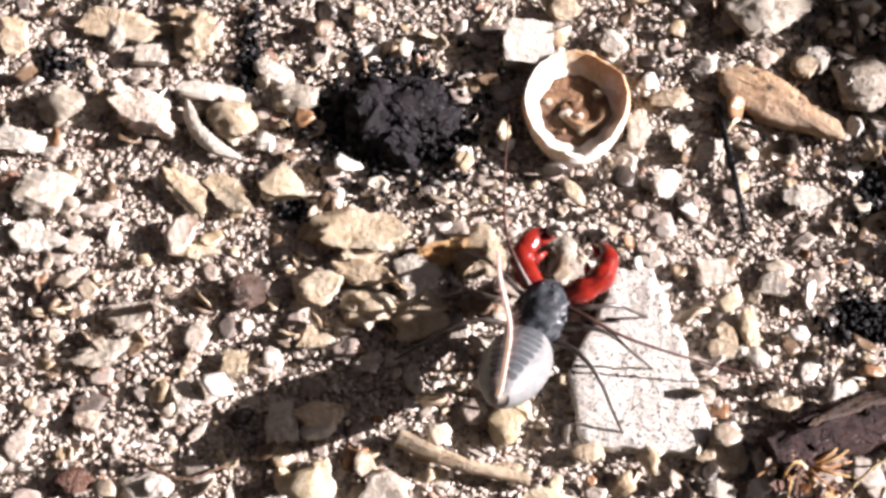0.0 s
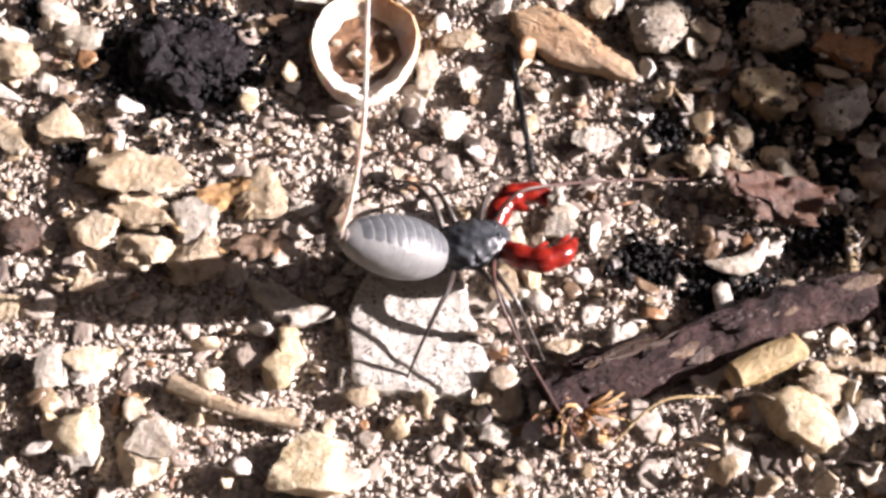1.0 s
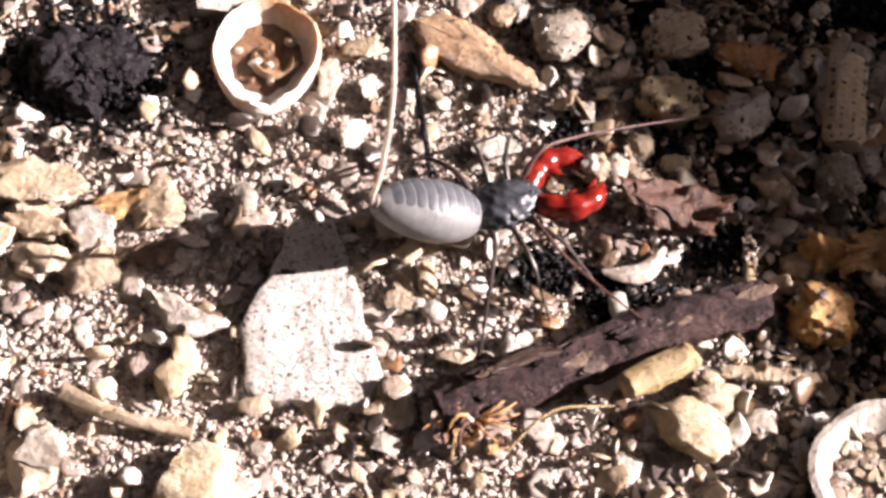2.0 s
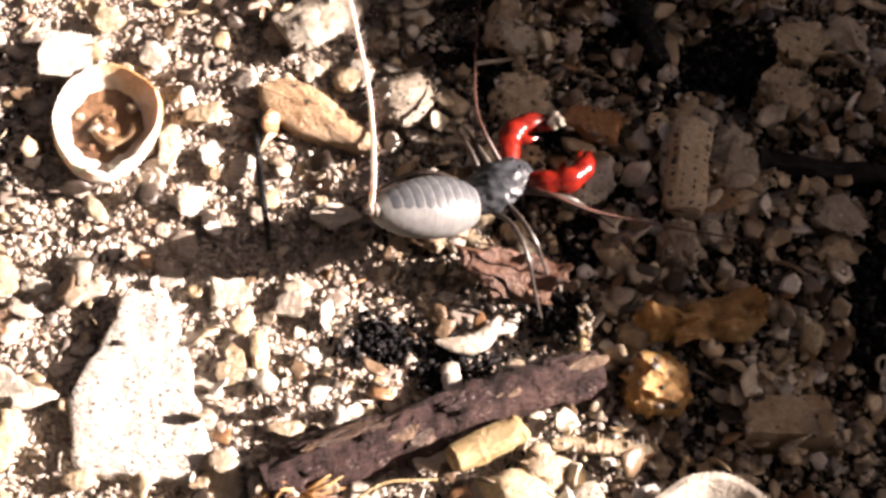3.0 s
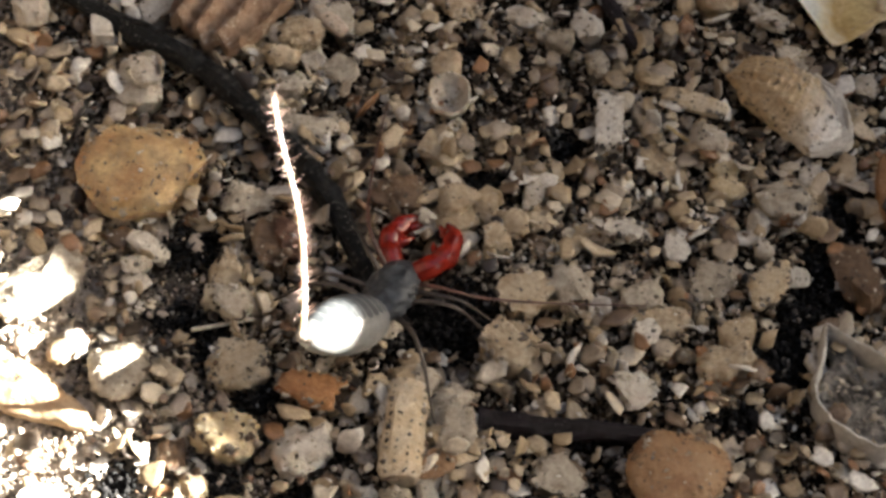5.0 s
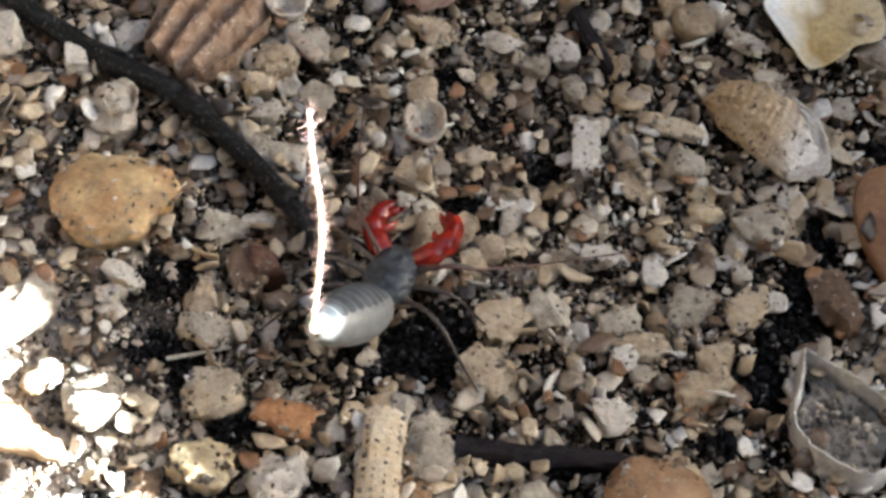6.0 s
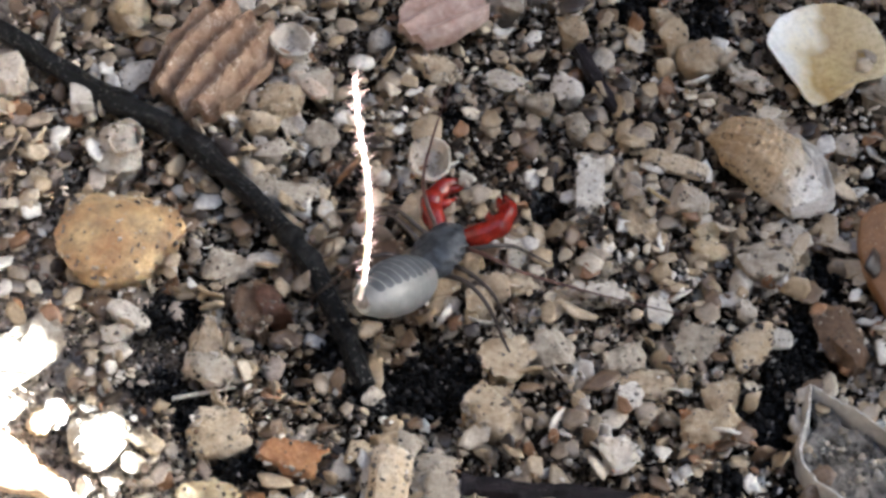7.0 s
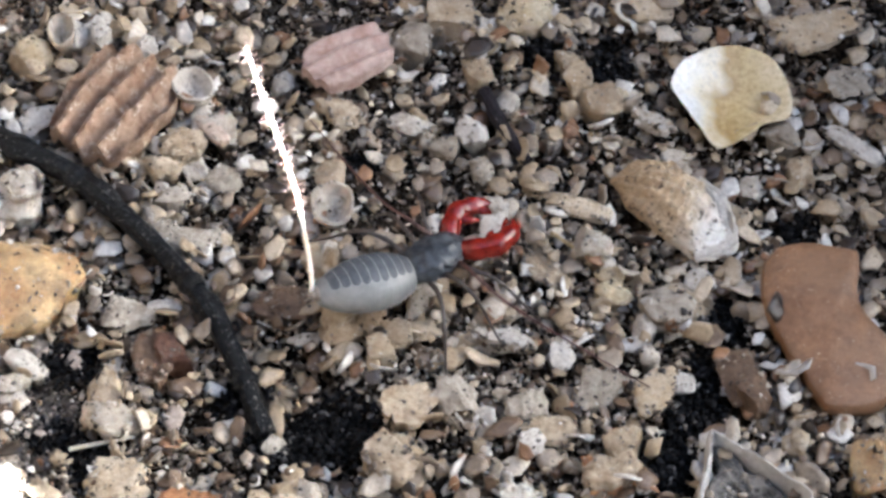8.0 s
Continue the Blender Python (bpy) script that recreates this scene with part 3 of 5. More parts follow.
def build_snail_shell():
    shell = empty_at("snail_shell", -26.7, 3.6, 0.0, 0, (3.4, 4.2))
    n = 40
    bm = bmesh.new()
    rows = [(0.25, 0.15), (0.75, 0.05), (1.0, 0.7), (1.04, 1.5), (1.0, 2.05), (0.97, 2.12), (0.93, 2.0), (0.84, 1.3), (0.6, 0.7), (0.25, 0.6)]
    rings = []
    for k, z in rows:
        ring = []
        for j in range(n):
            w = 2 * math.pi * j / n
            q = 1 + 0.05 * noise.noise(Vector((math.cos(w) * 1.5, math.sin(w) * 1.5, 2))) + 0.13 * max(0.0, math.cos(w + 1.57)) ** 6 + 0.06 * max(0.0, math.cos(w)) ** 4
            ring.append(bm.verts.new((3.25 * k * q * math.cos(w), 3.9 * k * q * math.sin(w), z * 0.8 * (1 + 0.3 * noise.noise(Vector((math.cos(w) * 3, math.sin(w) * 3, 8)))))))
        rings.append(ring)
    for p, q in zip(rings, rings[1:]):
        for j in range(n):
            bm.faces.new((p[j], p[(j + 1) % n], q[(j + 1) % n], q[j]))
    bmesh.ops.recalc_face_normals(bm, faces=bm.faces[:])
    part("outer_whorl", small(bm), STONES["snailskin"], shell, "cream broken outer whorl")
    tagged(shell, "broken cream and brown snail shell lying open side up", "shell")
    floor = plate([(2.6 * math.cos(w), 3.1 * math.sin(w)) for w in (0, 0.8, 1.6, 2.4, 3.2, 4.0, 4.8, 5.5)], 0.35, 8, 0.1, 3)
    ob = part("inner_wall", small(floor), STONES["shellin"], shell, "brown hollow inside of the whorl")
    ob.location = (0, 0, 0.35 * MM)
    turn = [((0.25 + 0.16 * w) * math.cos(w) * 1.25 + 0.4, (0.25 + 0.16 * w) * math.sin(w) * 1.45, 0.75 + 0.1 * math.sin(2 * w)) for w in np.linspace(0, 8.2, 34)]
    part("spiral", small(tube(turn[6:26], [0.2 + 0.014 * i for i in range(20)], 10, 0.7, 4)), STONES["brownpebble"], shell, "broken brown spiral of the inner whorls")
    r = random.Random(6)
    for i in range(12):
        w, d, q = r.uniform(0, 6.28), r.uniform(0.2, 2.2), r.uniform(0.2, 0.5)
        ob = part("crumb_inside", small(shaped("lump", q, q * 0.8, q * 1.3, 640 + i)), STONES[("tan", "shellin", "greywhite", "shellin")[i % 4]], shell)
        ob.location = (d * math.cos(w) * MM, 1.1 * d * math.sin(w) * MM, 0.6 * MM)


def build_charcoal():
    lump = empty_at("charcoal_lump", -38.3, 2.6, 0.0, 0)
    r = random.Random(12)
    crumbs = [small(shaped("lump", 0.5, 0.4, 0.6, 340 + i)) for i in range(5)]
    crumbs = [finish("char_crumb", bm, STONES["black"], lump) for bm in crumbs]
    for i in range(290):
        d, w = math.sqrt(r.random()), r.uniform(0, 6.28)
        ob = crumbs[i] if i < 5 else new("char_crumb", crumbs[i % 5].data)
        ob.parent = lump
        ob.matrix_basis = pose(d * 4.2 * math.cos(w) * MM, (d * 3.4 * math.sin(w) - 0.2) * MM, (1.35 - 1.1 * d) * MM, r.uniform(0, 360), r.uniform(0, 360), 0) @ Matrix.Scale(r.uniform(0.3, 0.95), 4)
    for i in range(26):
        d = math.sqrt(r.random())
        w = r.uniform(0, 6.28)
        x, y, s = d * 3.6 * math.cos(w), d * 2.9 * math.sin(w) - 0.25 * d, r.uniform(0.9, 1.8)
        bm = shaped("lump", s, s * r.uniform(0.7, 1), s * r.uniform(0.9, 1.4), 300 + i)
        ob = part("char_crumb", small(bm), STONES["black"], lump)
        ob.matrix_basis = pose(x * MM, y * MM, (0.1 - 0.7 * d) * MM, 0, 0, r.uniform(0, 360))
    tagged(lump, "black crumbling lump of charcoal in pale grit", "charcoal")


def build_ochre_flake():
    bm = small(plate([(-4.6, 0.6), (-3.2, 2.0), (0.4, 1.7), (3.2, 0.9), (4.8, -0.2), (4.2, -0.9), (0.6, -1.6), (-2.8, -1.5)], 0.7, 9, 0.2, 8, 0.4))
    ob = lay(finish("ochre_flake", bm, STONES["ochre"]), -13.6, 4.6, 0.1, -24, reach=(4.5, 1.8))
    tagged(ob, "long ochre flake with brown specks lying on grit", "flake")


def twig(name, points, thick, tone, label, seed, category="twig", rough=0.2, n=26, taper=0.35, knots=(), sides=12):
    """A twig lying along plan points (mm), thick mm through at its stout end."""
    line = spline([(x, y, float(relief(x, y)) + z) for x, y, z in points], n)
    mid = line[n // 2]
    radii = [thick / 2 * (1 - taper * i / n) for i in range(n + 1)]
    for k in knots:
        radii[k] *= 1.22
    bm = tube([p - mid for p in line], radii, sides, rough, seed)
    ob = finish(name, small(bm), STONES[tone])
    ob.location = mid * MM
    for a, b_ in zip(line[::3], line[3::3]):
        BIG.append(((a.x + b_.x) / 2, (a.y + b_.y) / 2, (b_ - a).length / 2 + 0.3, thick * 0.5, math.degrees(math.atan2(b_.y - a.y, b_.x - a.x))))
    return tagged(ob, label, category)


def build_twigs():
    twig("thin_twig", [(-17.5, 4.4, 0.5), (-17.0, 1.5, 0.8), (-16.4, -2, 0.7), (-15.9, -4.9, 0.4)], 0.5, "twigblack", "thin dark twig lying across pale grit", 1)
    stick = twig("bark_stick", [(-15.0, -20.6, 0.6), (-9.5, -18.2, 0.9), (-4.0, -15.8, 1.0), (1.2, -13.8, 1.0), (4.0, -12.7, 0.6)], 3.2, "bark", "thick purple-brown stick with peeling bark", 2, "stick", 0.34, 110, 0.15, (), 22)
    r = random.Random(31)
    for i in range(26):
        u = r.uniform(-0.46, 0.46)
        bm = shaped("flake", r.uniform(0.8, 2.0), r.uniform(0.25, 0.5), r.uniform(0.2, 0.35), 700 + i)
        ob = part("bark_strip", small(bm), STONES[("bark", "darkbrown", "bark", "brown")[i % 4]], stick, "loose strip of peeling bark")
        side = r.uniform(-1.1, 1.1)
        ob.matrix_basis = pose((19.0 * u - 0.38 * side) * MM, (8.0 * u + 0.92 * side) * MM, (1.35 - 0.5 * side * side) * MM, side * -28, 0, 22 + r.uniform(-7, 7))
    long_twig = twig("black_twig", [(-17.5, 39.6, 1.0), (-10.5, 33.9, 1.3), (-4.6, 29.9, 1.5), (1.3, 24.2, 1.5), (5.2, 18.6, 1.2), (7.6, 13.2, 0.8), (8.6, 10.4, 0.4)], 1.6, "twigblack", "long black bent twig lying on gravel", 3, "twig", 0.26, 60, 0.1, (13, 14, 23, 24, 38, 39))
    mid = long_twig.location / MM
    for x, y, z, w in ((-4.4, 29.7, 1.5, 40), (3.6, 21.2, 1.5, 54), (7.2, 14.2, 1.0, 65)):
        ring = tube([(q * 0.22, 0, 0) for q in range(-3, 4)], [0.66, 0.76, 0.83, 0.88, 0.85, 0.76, 0.64], 16, 0.2, 5 + w)
        ob = part("knot", small(ring), STONES["twigblack"], long_twig, "swollen knot of the twig")
        ob.matrix_basis = pose((x - mid.x) * MM, (y - mid.y) * MM, (z + float(relief(x, y)) - mid.z) * MM, 0, 0, -w)
    twig("charred_twig", [(14.4, 3.0, 0.4), (18.0, 2.5, 0.7), (22.5, 1.9, 0.7), (27.0, 1.3, 0.4)], 1.7, "black", "short charred black twig between stones", 4, "twig", 0.35)
    twig("black_splinter", [(23.6, 37.4, 0.8), (24.8, 34.4, 0.9), (26.4, 31.2, 0.6)], 1.2, "black", "short black splinter lying on gravel", 5, "splinter", 0.35, 14)
    twig("rootlet", [(-52.5, -22.0, 0.6), (-49.0, -23.5, 0.9), (-46.5, -22.4, 0.7)], 0.25, "brown", "fine brown rootlet in grit", 6, "root", 0.1, 14)
    twig("rootlet", [(-36.6, -20.2, 0.7), (-33.2, -21.8, 0.9), (-29.0, -22.6, 0.7)], 1.1, "tan", "soft tan rootlet in grit", 7, "root", 0.3, 18)
    twig("rootlet", [(-11.2, -23.2, 1.2), (-8.6, -21.0, 2.2), (-5.2, -20.2, 1.5)], 0.22, "palewood", "fine pale rootlet over stones", 8, "root", 0.1, 14)
    twig("straw_bit", [(27.6, 25.2, 0.9), (30.2, 23.0, 1.0)], 0.3, "palewood", "fine pale straw bit on gravel", 9, "straw", 0.1, 8)
    twig("straw_bit", [(-3.6, 9.0, 0.9), (0.4, 9.6, 1.0)], 0.3, "greywhite", "fine pale straw bit on gravel", 10, "straw", 0.1, 8)


def build_fibre_tuft():
    """Dried orange-brown fibres with a crumbled seed head, at the stick's end."""
    tuft = empty_at("dry_flower_head", -13.0, -21.2, 0.9)
    tagged(tuft, "dried orange-brown flower head with loose fibres in grit", "flower")
    r = random.Random(83)
    for i in range(22):
        w, reach = r.uniform(0, 6.28), r.uniform(1.2, 3.4)
        line = spline([(0, 0, 0.3), (0.5 * reach * math.cos(w), 0.5 * reach * math.sin(w), r.uniform(0.6, 1.5)), (reach * math.cos(w + 0.3), reach * math.sin(w + 0.3), r.uniform(0.0, 1.0))], 8)
        part("fibre", small(tube(line, [0.15 * (1 - 0.08 * k) for k in range(9)], 6)), STONES[("orange", "redbrown", "brownleaf")[i % 3]], tuft)
    for i in range(34):
        w, d, q = r.uniform(0, 6.28), 2.4 * math.sqrt(r.random()), r.uniform(0.3, 0.7)
        ob = part("husk", small(shaped("flake", q, q * 0.7, q * 0.5, 860 + i)), STONES[("brownleaf", "orange", "pinkwhite", "redbrown")[i % 4]], tuft)
        ob.matrix_basis = pose(d * math.cos(w) * MM, d * math.sin(w) * MM, 0.5 * MM, r.uniform(-40, 40), r.uniform(-40, 40), r.uniform(0, 360))


def build_limpet():
    bm = small(cup(4.6, 5.0, 2.4, 51, 0.15, 48))
    ob = lay(finish("limpet_shell", bm, STONES["white"]), 10.6, -24.2, -0.3, 0, reach=(4.3, 4.6))
    tagged(ob, "round white-rimmed shell lying open side up", "shell")
    r = random.Random(8)
    for i in range(150):
        d, w, s = math.sqrt(r.random()) * 3.6, r.uniform(0, 6.28), r.uniform(0.35, 0.6)
        fill = part("sand_grain", small(shaped("angular", s, s * 0.8, s, 500 + i % 5)), STONES[("grey", "tan", "greywhite", "brown")[i % 4]], ob)
        fill.matrix_basis = pose(d * math.cos(w) * MM, d * math.sin(w) * MM, (0.75 + 0.09 * d) * MM, 0, 0, r.uniform(0, 360))


def ribbed_plate(a, b_, thick, ridges, arch, seed, depth=0.45, crust=1.0):
    """A piece of arched shell, ridged along its length."""
    off = Vector((seed, seed * 2, 0))
    bm = bmesh.new()
    nu, nv = 44, 60
    top, low = [], []
    for i in range(nu + 1):
        for j in range(nv + 1):
            u, v = -1 + 2 * i / nu, -1 + 2 * j / nv
            edge = 1 + 0.12 * noise.noise(Vector((u * 1.8, v * 1.8, 0)) + off)
            su, sv = u * math.sqrt(1 - 0.35 * v * v), v * math.sqrt(1 - 0.35 * u * u)
            z = arch * (1 - 0.6 * su * su - 0.5 * sv * sv) + depth * (0.5 + 0.5 * math.cos(math.pi * ridges * v + 0.5 * u)) + crust * (0.2 * noise.noise(Vector((u * 6, v * 6, 3)) + off) + 0.14 * noise.noise(Vector((u * 17, v * 17, 5)) + off))
            p = (a * su * edge, b_ * sv * edge)
            top.append(bm.verts.new((*p, z + thick)))
            low.append(bm.verts.new((*p, max(z - depth * 0.6, 0.0))))
    def at(i, j):
        return i * (nv + 1) + j
    for i in range(nu):
        for j in range(nv):
            q = (at(i, j), at(i + 1, j), at(i + 1, j + 1), at(i, j + 1))
            bm.faces.new([top[k] for k in q])
            bm.faces.new([low[k] for k in q[::-1]])
    border = [at(i, 0) for i in range(nu)] + [at(nu, j) for j in range(nv)] + [at(i, nv) for i in range(nu, 0, -1)] + [at(0, j) for j in range(nv, 0, -1)]
    for p, q in zip(border, border[1:] + border[:1]):
        bm.faces.new((top[p], top[q], low[q], low[p]))
    bmesh.ops.recalc_face_normals(bm, faces=bm.faces[:])
    return small(bm)


def build_ribbed_shells():
    ob = lay(finish("ribbed_shell", ribbed_plate(4.6, 3.6, 0.5, 3.6, 0.9, 3, 1.5, 1.7), STONES["ribbrown"]), -1.9, 35.8, 0.4, 58, reach=(4.2, 3.4))
    tagged(ob, "brown shell fragment with deep rounded ribs", "shell")
    ob = lay(finish("ribbed_shell", ribbed_plate(3.3, 2.3, 0.5, 2.6, 0.8, 7, 0.6, 0.2), STONES["mauve"]), 14.2, 40.1, 1.0, 30, rx=-6, reach=(3.2, 2.4))
    tagged(ob, "mauve shell fragment with two broad ribs", "shell")


def build_whelk():
    def sculpture(x, y):
        """Radiating ribs crossed by growth lines, from the pointed end."""
        d, w = math.hypot(x + 5.0, y - 3.2), math.atan2(y - 3.2, x + 5.0)
        return 0.07 * math.cos(2 * math.pi * d / 0.62) + 0.10 * math.cos(34 * w + 0.6 * math.sin(d)) + 0.1 * noise.noise(Vector((x * 1.3, y * 1.3, 4)))
    bm = plate([(-3.9, 2.4), (-2.2, 3.9), (0.4, 4.0), (2.6, 2.1), (3.8, -1.1), (4.0, -3.0), (1.4, -4.2), (-0.6, -2.2), (-2.7, -0.4)], 0.7, 11, 0.12, 14, 1.9, 34, sculpture)
    ob = lay(finish("ridged_whelk_shell", small(bm), STONES["whelk"]), 35.8, 27.0, 0.2, 0, ry=5, reach=(4.4, 3.0))
    tagged(ob, "cream ridged whelk-like shell with a rough white lip", "shell")
    lip = spline([(2.2, 2.3, 0.9), (3.3, 0.6, 0.9), (3.8, -1.2, 0.8), (3.8, -2.9, 0.7), (2.4, -3.7, 0.7), (1.2, -4.0, 0.6)], 40)
    part("lip", small(tube(lip, [0.3 + 0.28 * math.sin(math.pi * i / 40) for i in range(41)], 14, 0.8, 6)), STONES["white"], ob, "rough white crusted lip")


def build_half_shell():
    bm = small(plate([(-4.4, 1.1), (-3.3, 2.9), (-1.5, 4.0), (0.8, 4.4), (2.8, 3.7), (3.9, 2.0), (4.2, -0.4), (3.6, -1.7), (2.0, -2.1), (0.9, -3.0), (-0.6, -4.0), (-1.8, -3.9), (-2.9, -1.9), (-3.8, -0.3)], 0.35, 31, 0.06, 5, -1.1, 8, rounded=True))
    ob = lay(finish("half_shell", bm, STONES["halfshell"]), 41.0, 35.6, 1.9, 0, rx=6, ry=4, reach=(4.0, 4.0))
    tagged(ob, "glossy white and yellow broken clam shell", "shell")


def build_brown_flake():
    bm = small(plate([(-3.8, 4.2), (-2.8, 5.8), (-0.9, 6.3), (2.1, 5.7), (2.8, 5.1), (2.4, 2.3), (2.6, 0.5), (3.7, -1.3), (4.2, -3.5), (2.9, -6.0), (-0.4, -6.3), (-1.4, -5.2), (-3.2, -1.1), (-3.9, 1.5)], 1.5, 21, 0.06, 5, 0.5, 8, rounded=True))
    ob = lay(finish("brown_flake", bm, STONES["tancrust"]), 45.3, 17.4, 0.4, 0, rx=3, ry=-4, reach=(3.4, 6.2))
    tagged(ob, "large leathery brown flake with pale specks", "flake")


def build_broken_shell():
    shell = empty_at("broken_shell", 38.9, 4.6, 0.0, 0, (3.2, 4.6))
    ring = [(-2.4, 4.5), (-2.9, 2.0), (-3.5, 0.1), (-2.6, -2.6), (0.2, -4.6), (2.3, -3.4), (3.4, -0.6), (0.4, 2.2)]
    line = spline([(x, y, 1.7 + 0.5 * math.sin(2.1 * i)) for i, (x, y) in enumerate(ring)] + [(*ring[0], 1.7)], 72)
    bm = bmesh.new()
    loops = []
    for i, p in enumerate(line[:-1]):
        k = 1 + 0.05 * noise.noise(Vector((i * 0.4, 0, 2)))
        top = p.z * (1 + 0.3 * noise.noise(Vector((i * 0.33, 5, 0))) + 0.2 * noise.noise(Vector((i * 1.1, 9, 0))))
        loops.append([bm.verts.new((p.x * q * k, p.y * q * k, z)) for q, z in ((1.05, -0.4), (1.03, top * 0.6), (1.0, top), (0.965, top * 0.98), (0.93, top * 0.5), (0.88, -0.4))])
    for a, c in zip(loops, loops[1:] + loops[:1]):
        for q in range(5):
            bm.faces.new((a[q], c[q], c[q + 1], a[q + 1]))
    bmesh.ops.recalc_face_normals(bm, faces=bm.faces[:])
    part("rim", small(bm), STONES["frosted"], shell, "thin white broken wall")
    part("inside", small(plate([(x * 0.9, y * 0.9) for x, y in ring], 0.6, 17, 0.5, 4)), STONES["pitted"], shell, "dark grey pitted inside")
    r = random.Random(19)
    kinds = [small(shaped("lump", 0.45, 0.36, 0.5, 660 + i)) for i in range(4)]
    kinds = [finish("crumb_inside", bm, STONES[t], shell) for bm, t in zip(kinds, ("pitted", "grey", "pitted", "greywhite"))]
    for i in range(80):
        ob = kinds[i] if i < 4 else new("crumb_inside", kinds[(i * 7) % 4].data)
        ob.parent = shell
        a, b_ = Vector(ring[i % 8]), Vector(ring[(i + 1) % 8])
        q = a.lerp(b_, r.random()) * 0.8 * math.sqrt(r.random())
        ob.matrix_basis = pose(q.x * MM, q.y * MM, 0.5 * MM, r.uniform(0, 90), 0, r.uniform(0, 360)) @ Matrix.Scale(r.uniform(0.35, 1.0), 4)
    tagged(shell, "broken shell with a white rim and pitted grey inside", "shell")


def build_ring_shell():
    bm = small(tube([(0.5 * math.cos(w), 0.6 * math.sin(w), 0.3) for w in np.linspace(0, 2 * math.pi, 21)], [0.14] * 21, 8, 0.1, 2, False))
    tagged(lay(finish("ring_shell", bm, STONES["greywhite"]), 21.3, -11.3, 0.6), "tiny ring-shaped shell bit on gravel", "shell")


build_flat_stone()
build_snail_shell()
build_charcoal()
build_ochre_flake()
build_twigs()
build_fibre_tuft()
build_limpet()
build_ribbed_shells()
build_whelk()
build_half_shell()
build_brown_flake()
build_broken_shell()
build_ring_shell()

piece("block", "white", -29.8, 8.4, 3.5, 3.6, 1.8, 3, 0)
piece("flake", "pinkwhite", -54.3, 2.0, 6.3, 3.0, 0.8, -35, 1)
piece("chip", "white", -50.2, 3.8, 4.3, 1.3, 0.8, -1, 2)
piece("rib", "white", -50.1, 0.6, 5.7, 1.1, 0.8, -48, 3)
piece("round", "cream", -48.6, 1.5, 3.8, 3.3, 1.6, 3, 4)
piece("round", "white", -46.3, 0.1, 1.3, 1.6, 0.9, 3, 5)
piece("flake", "cream", -51.3, -3.5, 5.4, 2.3, 0.7, -44, 6)
piece("flake", "cream", -48.4, -3.6, 4.7, 2.3, 0.8, -37, 7)
piece("round", "cream", -45.0, -3.1, 3.3, 3.4, 1.6, 3, 8)
piece("angular", "tan", -39.8, -6.3, 6.9, 3.1, 1.4, -11, 9)
piece("angular", "tan", -39.6, -8.9, 3.7, 2.2, 0.9, -16, 10)
piece("angular", "tan", -42.1, -10.5, 2.8, 2.8, 1.2, 3, 11)
piece("lump", "darkbrown", -46.7, -10.8, 3.3, 2.6, 1.3, 3, 12)
piece("flake", "grey", -54.8, -15.5, 4.2, 1.8, 0.5, 22, 13)
piece("chip", "white", -46.4, 5.6, 2.4, 1.4, 0.7, -31, 14)
piece("round", "grey", -44.5, 3.7, 3.3, 2.6, 1.3, 3, 15)
piece("angular", "white", -61.9, -0.7, 3.6, 2.9, 1.1, 3, 16)
piece("angular", "greywhite", -60.3, -4.2, 4.9, 3.8, 1.3, 3, 17)
piece("block", "white", -54.3, 6.6, 2.3, 1.6, 0.8, 3, 18)
piece("lump", "tan", -51.4, 8.1, 4.2, 3.3, 1.5, -84, 19)
piece("flake", "tan", -57.0, 9.2, 7.2, 2.8, 0.8, -3, 20)
piece("round", "tan", -63.6, 7.6, 3.2, 2.2, 1.1, -82, 21)
piece("round", "grey", -59.6, 2.4, 3.3, 3.1, 1.5, 3, 22)
piece("round", "white", -56.8, 8.1, 2.8, 1.5, 0.7, -83, 23)
piece("angular", "white", -19.9, 2.0, 2.2, 1.7, 0.8, -91, 24)
piece("angular", "greywhite", -22.4, 2.1, 3.3, 1.8, 0.7, -90, 25)
piece("angular", "tan", -20.4, 4.9, 3.1, 2.0, 1.0, 3, 26)
piece("round", "white", -10.8, 8.3, 2.4, 1.8, 0.9, -93, 27)
piece("round", "grey", -8.0, 5.8, 4.4, 4.9, 2.2, 3, 28)
piece("round", "yellow", -30.5, -19.1, 2.9, 2.1, 1.2, -88, 29)
piece("angular", "tan", -27.4, 11.4, 2.6, 2.3, 1.2, 3, 30)
piece("round", "white", -24.2, 8.8, 2.2, 2.3, 1.1, 3, 31)
piece("lump", "greywhite", -16.6, -13.5, 1.6, 1.2, 0.6, 3, 32)
piece("angular", "tan", -13.8, -16.8, 3.0, 1.3, 0.6, 3, 33)
piece("round", "white", -10.9, -16.0, 1.7, 1.3, 0.8, -93, 34)
piece("chip", "white", -15.4, -21.3, 2.5, 0.9, 0.5, -73, 35)
piece("angular", "tan", -18.2, -20.6, 2.6, 2.2, 1.0, 3, 36)
piece("flake", "cream", -13.2, -21.8, 2.5, 2.0, 0.6, -93, 37)
piece("angular", "tan", -30.1, -21.9, 2.0, 1.4, 0.7, 3, 38)
piece("angular", "cream", -41.3, -22.9, 2.5, 1.6, 0.8, -86, 39)
piece("angular", "yellow", -43.1, -23.2, 2.1, 1.6, 0.7, -85, 40)
piece("angular", "white", -41.3, -24.5, 3.5, 3.6, 1.2, 2, 41)
piece("angular", "cream", -37.5, -25.1, 4.7, 3.5, 1.2, -84, 42)
piece("angular", "white", -41.2, -19.5, 2.7, 2.4, 1.0, 2, 43)
piece("round", "yellow", -28.4, -25.5, 4.9, 4.5, 2.2, 2, 44)
